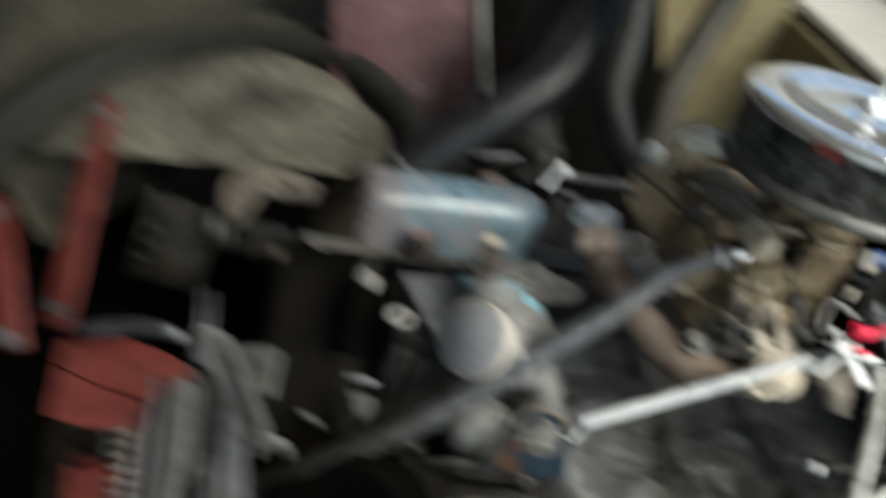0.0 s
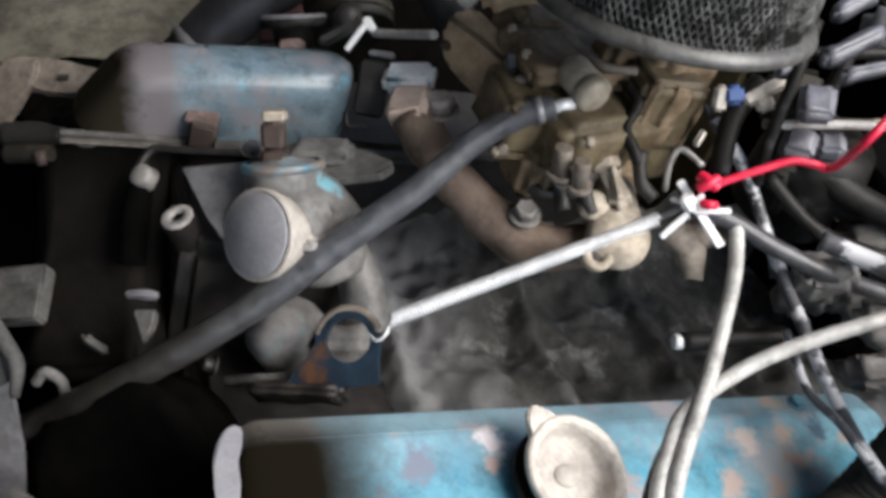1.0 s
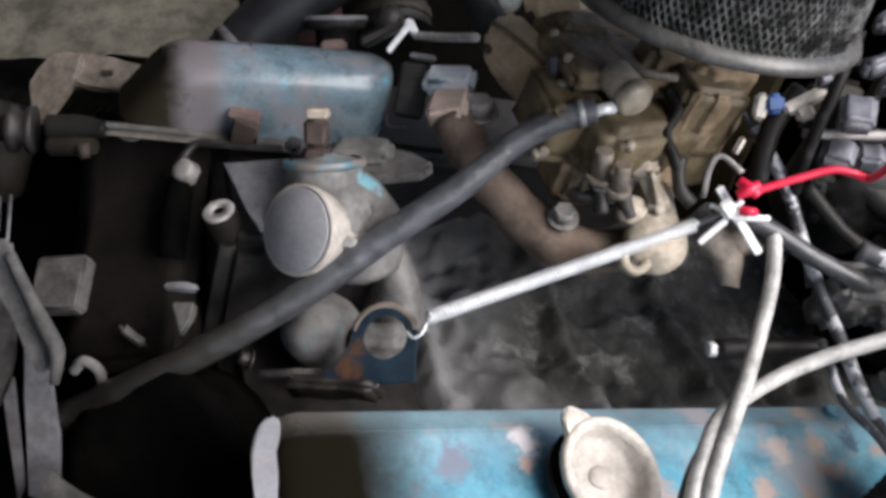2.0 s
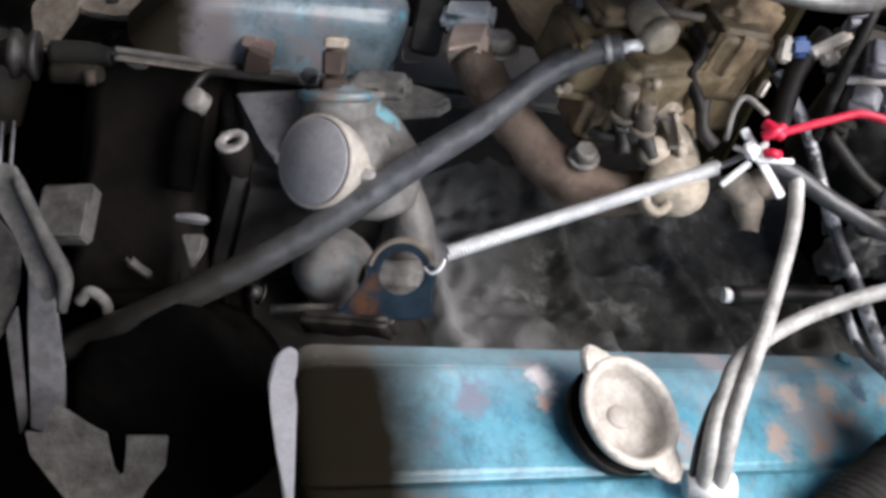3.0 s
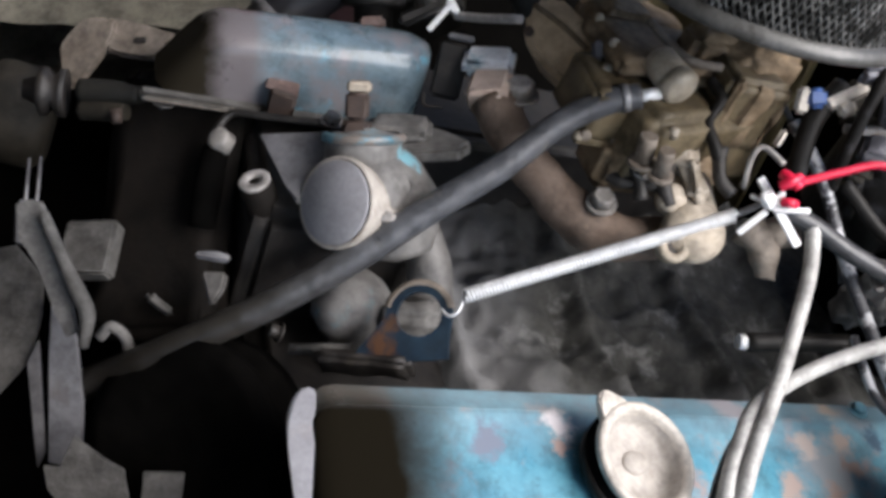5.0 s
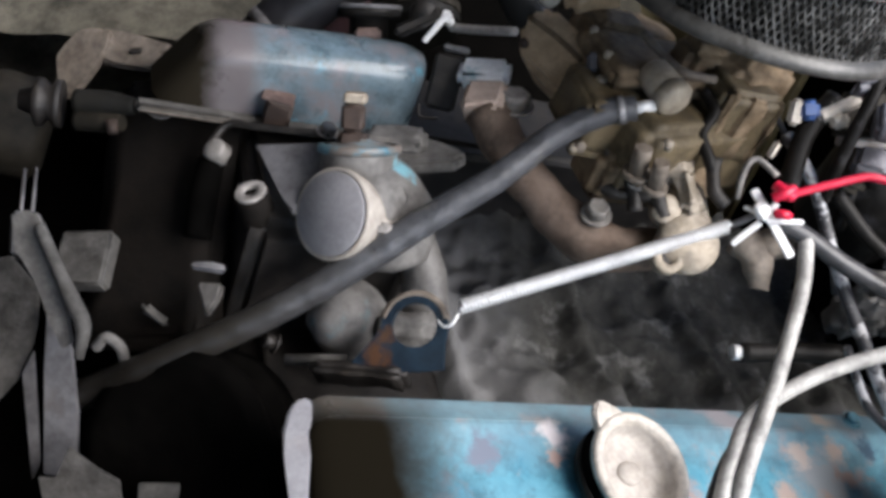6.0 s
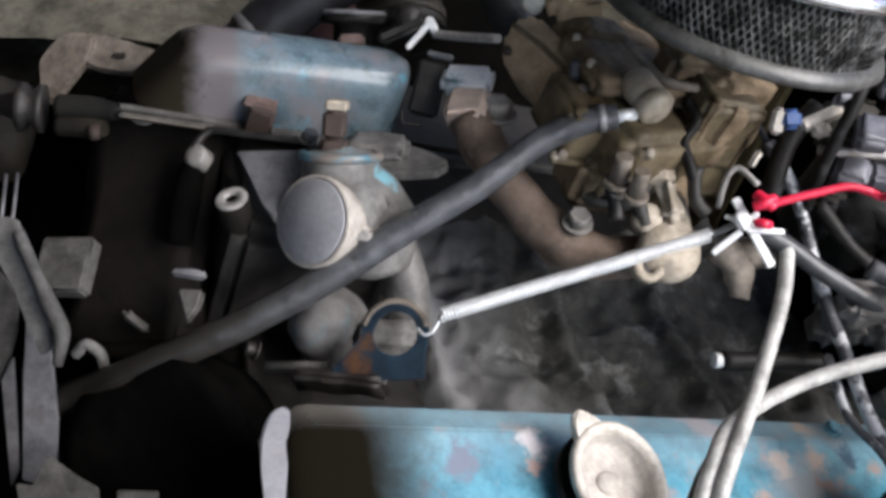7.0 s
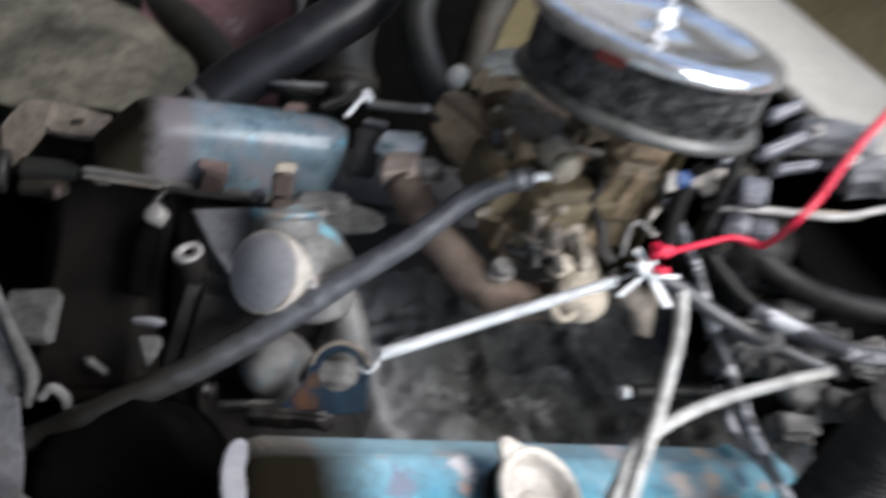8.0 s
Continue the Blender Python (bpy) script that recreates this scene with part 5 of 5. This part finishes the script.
cable("cable", "dirty white thick cable hanging over the blue cover", [(0.5613, -0.1831, 0.9568), (0.5505, -0.2202, 0.9284), (0.5168, -0.2753, 0.8930), (0.5011, -0.2965, 0.8833), (0.4840, -0.3181, 0.8755), (0.4671, -0.3389, 0.8679), (0.4539, -0.3577, 0.8587), (0.4468, -0.3730, 0.8444), (0.4493, -0.3820, 0.8192), (0.4540, -0.3894, 0.7907)],
      0.0068, CABLE_WHITE, group="white cables")
cable("cable", "dirty white thick cable bending down beside another", [(0.7032, -0.2761, 0.9299), (0.6545, -0.2791, 0.9194), (0.5929, -0.2808, 0.9030), (0.5499, -0.2845, 0.8879), (0.5078, -0.2961, 0.8755), (0.4770, -0.3116, 0.8680), (0.4567, -0.3336, 0.8621), (0.4440, -0.3519, 0.8519), (0.4358, -0.3685, 0.8395), (0.4367, -0.3785, 0.8160), (0.4413, -0.3862, 0.7878)],
      0.0068, CABLE_WHITE, group="white cables")
bm = B()
tube(bm, [(0.4278, -0.3756, 0.7995), (0.4638, -0.3861, 0.8064)], 0.0115, 12)
tagged(part("tape_wrap", bm, WHITE), "white tape wrapped round two cables", "tape")
cable("cable", "thin dark strand beside the white cables", [(0.4681, -0.3208, 0.861), (0.45, -0.3352, 0.8527), (0.4374, -0.3519, 0.8387), (0.4294, -0.3676, 0.8248), (0.4314, -0.3777, 0.8006)], 0.0028, RUBBER, group="black cables")
cable("cable", "black rubber cable running from the spring end", [(0.5330, -0.1717, 0.9610), (0.5579, -0.1822, 0.9559), (0.5962, -0.2018, 0.9408), (0.6375, -0.2205, 0.9285), (0.6913, -0.2356, 0.9132), (0.7570, -0.2545, 0.9005)], 0.0085, RUBBER, group="black cables")
cable("cable", "black scuffed ignition cable among wires", [(0.5704, -0.0917, 0.9983), (0.5957, -0.1301, 0.9677), (0.6127, -0.1732, 0.9267), (0.6232, -0.2140, 0.8989), (0.6269, -0.2551, 0.8813), (0.6325, -0.2991, 0.8614), (0.6378, -0.3505, 0.8469), (0.6531, -0.3942, 0.8329)], 0.0060, SCUFFED, group="black cables")
cable("cable", "thin black wire behind the carburettor", [(0.5663, -0.0726, 1.0041), (0.5881, -0.1068, 0.9765), (0.6157, -0.1566, 0.9336), (0.6225, -0.1939, 0.8935)], 0.003, RUBBER, group="black cables")
cable("cable", "black scuffed cable crossing the blue cover", [(0.6157, -0.2425, 0.8752), (0.6092, -0.2987, 0.8626), (0.6165, -0.3375, 0.8642), (0.6201, -0.3772, 0.8625)], 0.004, SCUFFED, group="black cables")
for pts, r in (([(0.6279, -0.0939, 1.1013), (0.6100, -0.1192, 1.0609), (0.5995, -0.1353, 1.0069), (0.6037, -0.1392, 0.9616)], 0.006),
               ([(0.6137, -0.1383, 0.9684), (0.6507, -0.1798, 0.9411), (0.6972, -0.2097, 0.9329), (0.7485, -0.2339, 0.9343)], 0.007),
               ([(0.6829, -0.0910, 1.0639), (0.6641, -0.1088, 1.0346), (0.6374, -0.1295, 0.9843), (0.6299, -0.1470, 0.9337)], 0.007),
               ([(0.6319, -0.1063, 1.0071), (0.6613, -0.1155, 1.0120), (0.7104, -0.1316, 1.0195)], 0.004),
               ([(0.6424, -0.1284, 0.9538), (0.6851, -0.1578, 0.9440), (0.7380, -0.1864, 0.9412)], 0.009),
               ([(0.6050, -0.0875, 1.0379), (0.5808, -0.1019, 1.0067), (0.5729, -0.1240, 0.9616)], 0.010),
               ([(0.6383, -0.0919, 1.0666), (0.6919, -0.0925, 1.0684), (0.7501, -0.1038, 1.0747)], 0.006)):
    cable("cable", "black oily cable in the wiring bundle", pts, r, RUBBER_DARK, group="black cables")
cable("rod", "tan steel rod behind the wires", [(0.6387, -0.1054, 1.0077), (0.6697, -0.1179, 1.0110), (0.7109, -0.1317, 1.0188), (0.7725, -0.1506, 1.0325)], 0.005, TAN, "rod")

# bolt sticking out of the valley
pin = thing("valley_bolt", "black bolt with a bright bare end", "bolt")
bm = B()
tube(bm, [(0.5431, -0.2074, 0.8310), (0.5940, -0.2148, 0.8377), (0.6416, -0.2220, 0.8426)], 0.0092, 14)
part("shank", bm, RUBBER_DARK, pin)
bm = B()
tube(bm, [(0.5353, -0.2062, 0.8308), (0.5441, -0.2077, 0.8313)], 0.0072, 6)
part("tip", bm, WHITE, pin, "bright bare tip")

# ignition parts behind the wires
dist = thing("distributor", "blue-grey plastic distributor cap with pale terminals", "distributor")
bm = B()
dm = basis((0.6796, -0.1167, 0.9750), (0.1, -0.1, 1.0))
lathe(bm, [(0.050, -0.07), (0.052, 0.0), (0.046, 0.02), (0.030, 0.028), (0.0, 0.030)], dm, 32)
part("cap", bm, RUBBER_DARK, dist)
for p, r in (((0.6319, -0.1126, 1.0384), -18), ((0.6181, -0.1014, 1.0291), -24), ((0.6283, -0.1282, 0.9890), -20), ((0.6587, -0.1345, 0.9993), -24)):
    bm = B()
    block(bm, (0.028, 0.045, 0.02), facing(p) @ pose(0, 0, 0, 0, 0, r), 0.006)
    part("tower", bm, GRIMY, dist)
for p, w, h, r in (((0.5655, -0.0932, 1.0225), 0.012, 0.024, -12), ((0.6018, -0.1011, 1.0343), 0.040, 0.012, 24), ((0.6021, -0.1081, 1.0263), 0.016, 0.014, 20), ((0.5430, -0.1162, 0.9965), 0.006, 0.020, -32)):
    bm = B()
    block(bm, (w, h, 0.010), facing(p) @ pose(0, 0, 0, 0, 0, r), 0.003)
    part("terminal", bm, CREAM, dist, "pale terminal")
bm = B()
block(bm, (0.018, 0.018, 0.012), facing((0.5769, -0.0952, 1.0268)), 0.004)
part("plug", bm, BLUECAP, dist, "small blue plug")
coilb = thing("wiper_motor", "lavender grey motor housing with raised ribs", "motor")
bm = B()
casting(bm, (0.095, 0.052, 0.05), facing((0.7537, -0.0848, 1.0775), (-0.479, -0.061, 0.875)) @ pose(0, 0, 0, 0, 0, -28), 0.012, 0.006, 30)
part("housing", bm, LAVENDER, coilb)
bm = B()
casting(bm, (0.06, 0.04, 0.05), facing((0.7813, -0.1231, 1.0640), (-0.479, -0.061, 0.875)) @ pose(0, 0, 0, 0, 0, -10), 0.010, 0.006, 30, 3)
part("end_cap", bm, LAVENDER, coilb)
for p, long, thick, ang in (((0.6752, -0.0776, 1.1077), 0.050, 0.011, 28), ((0.6683, -0.1051, 1.0834), 0.065, 0.013, 24), ((0.6797, -0.1235, 1.0682), 0.050, 0.009, 8),
                            ((0.6285, -0.1372, 1.0454), 0.030, 0.034, -14), ((0.6257, -0.1426, 1.0061), 0.030, 0.028, -24), ((0.6558, -0.1466, 1.0070), 0.024, 0.022, -10),
                            ((0.6077, -0.1115, 1.0632), 0.026, 0.008, 6)):
    bm = B()
    casting(bm, (long, thick, 0.02), facing(p, (-0.320, -0.284, 0.904)) @ pose(0, 0, 0, 0, 0, ang), 0.004, 0.003, 50, long * 90)
    part("rib", bm, BLUEGREY, coilb)
for p, wide in (((0.7462, -0.1223, 1.0861), 0.012), ((0.7129, -0.0940, 1.0983), 0.010)):
    bm = B()
    nut(bm, facing(p, (-0.335, -0.387, 0.859)), wide, 0.008)
    part("bolt", bm, PALE, coilb, "pale bolt head")
cable("pipe", "pale grey fuel pipe", [(0.5986, -0.1212, 1.0138), (0.6677, -0.1471, 1.0301), (0.7209, -0.1678, 1.0415), (0.7674, -0.1773, 1.0623), (0.8370, -0.1925, 1.0923)], 0.0045, PALE, "pipe")

# hoses at the back
coolant = thing("radiator_hose", "large glossy black radiator hose", "hose")
bm = B()
tube(bm, [(0.1273, 0.1663, 0.8915), (0.1696, 0.1824, 0.9340), (0.2373, 0.1954, 0.9853), (0.3086, 0.2238, 1.0287), (0.3552, 0.2727, 1.0714), (0.3956, 0.3590, 1.1301), (0.4207, 0.4431, 1.1781)], 0.030, 20, 8)
part("hose", bm, GLOSS_HOSE, coolant)
bm = B()
tube(bm, [(0.1369, 0.1705, 0.9019), (0.1454, 0.1738, 0.9104)], 0.0312, 20)
part("clamp", bm, DIRTY_STEEL, coolant, "grimy steel hose clamp")
vac = thing("vacuum_hose", "dull black brake vacuum hose bending down", "hose")
bm = B()
tube(bm, [(0.3945, 0.2792, 1.1596), (0.3785, 0.2309, 1.1224), (0.3609, 0.1841, 1.0861), (0.3479, 0.1506, 1.0524), (0.3565, 0.1129, 1.0186), (0.3853, 0.0772, 0.9832), (0.4401, 0.0851, 0.9418)], 0.020, 18, 8)
part("hose", bm, DULLHOSE, vac)
bm = B()
tube(bm, [(0.3727, 0.0912, 0.9981), (0.3788, 0.0836, 0.9907)], 0.0212, 18)
part("clamp", bm, DIRTY_STEEL, vac, "grimy steel hose clamp")
cable("heater_pipe", "dull black pipe slanting up behind the engine", [(0.4655, 0.2161, 0.9507), (0.4857, 0.2573, 1.0165), (0.5281, 0.3058, 1.0711), (0.5749, 0.3545, 1.1289)], 0.022, GRIMY, "pipe", 16)
breather = thing("breather_hose", "dull black hose behind the engine", "hose")
bm = B()
tube(bm, [(0.3798, 0.4398, 1.0780), (0.3489, 0.3894, 0.9962), (0.3192, 0.3230, 0.9240), (0.3219, 0.2533, 0.8788)], 0.05, 16, 8)
part("hose", bm, DULLHOSE, breather)
bm = B()
tube(bm, [(0.3212, 0.2750, 0.8925), (0.3216, 0.2640, 0.8855)], 0.0515, 18)
part("clamp", bm, GRIMY, breather, "grimy hose clamp")
bm = B()
block(bm, (0.30, 0.5, 0.04), facing((0.4729, 0.5052, 0.8355)), 0.01)
heater = thing("heater_box", "black heater box on the firewall", "heater box")
part("case", bm, DEEP_SHADE, heater)
for x, y in ((-0.13, 0.2), (0.13, 0.2), (-0.13, -0.2), (0.13, -0.2)):
    bm = B()
    nut(bm, facing((0.4729, 0.5052, 0.8355)) @ pose(x, y, 0.02), 0.012, 0.006)
    part("screw", bm, DARK, heater)

duct = thing("air_duct", "large dull black corrugated air duct", "duct")
way = [(0.6693, -0.3857, 1.0015), (0.6887, -0.3727, 0.9086), (0.6925, -0.369, 0.8544), (0.6566, -0.3829, 0.7858), (0.6098, -0.4036, 0.7795), (0.5556, -0.4279, 0.7659)]
bm = B()
tube(bm, way, 0.0375, 20, 26)
core = part("sleeve", bm, DUCT, duct)
line = smooth(way, 9)
for k in range(1, len(line) - 1):
    z = (line[k + 1] - line[k - 1]).normalized()
    bm = B()
    lathe(bm, [(0.0370, -0.0032), (0.0382, -0.0014), (0.0383, 0.0014), (0.0370, 0.0032)], basis(line[k], z, (0, 0, 1)), 22, 1.0, False)
    part("rib", bm, DUCT, core)
cable("cable", "black oily cable in the wiring bundle", [(0.6320, -0.2109, 0.9549), (0.6626, -0.2400, 0.9551), (0.6857, -0.2723, 0.9613), (0.7144, -0.2952, 0.9680), (0.7648, -0.3141, 0.9797)], 0.009, SCUFFED, group="black cables")
cable("cable", "black oily cable in the wiring bundle", [(0.6439, -0.1333, 0.9847), (0.6998, -0.1809, 0.9642), (0.7480, -0.2182, 0.9664), (0.8132, -0.2465, 0.9768)], 0.014, RUBBER_DARK, group="black cables")
bm = B()
block(bm, (0.30, 0.20, 0.22), basis((0.9205, -0.0909, 0.8151), (0, 0, 1), (1, 0, 0)), 0.03)
lumps(bm, 0.02, 12)
starter = thing("starter_housing", "near-black housing behind the wiring", "housing")
part("case", bm, DEEP_SHADE, starter)
for p in ((0.7133, -0.1558, 0.8188), (0.7649, -0.1735, 0.8281), (0.7332, -0.0980, 0.8989), (0.7145, -0.1869, 0.9212), (0.7490, -0.2169, 0.9076), (0.7214, -0.2412, 0.8728), (0.7541, -0.2732, 0.8707), (0.7044, -0.2785, 0.8443),
          (0.7660, -0.2607, 0.9256), (0.7612, -0.3014, 0.9014),
          (0.6512, -0.2160, 0.9162)):
    bm = B()
    casting(bm, (0.05, 0.04, 0.04), facing(p, (-0.320, -0.284, 0.904)), 0.010, 0.012, 30, p[0] * 9)
    part("lug", bm, GREASELIGHT, starter, "dusty grey lug")

# small fittings
for p in ((0.0306, 0.0837, 0.8611), (0.1747, 0.0054, 0.9032)):
    bm = B()
    nut(bm, basis(p, UPSLOPE), 0.014, 0.009)
    part("bolt", bm, CAST, far, "dusty cover bolt")
for p in ((0.3600, -0.2325, 0.7820), (0.6296, -0.2812, 0.8185)):
    bm = B()
    nut(bm, basis(p, UPSLOPE), 0.012, 0.006)
    part("bolt", bm, BLUE_PART, near, "painted cover bolt")
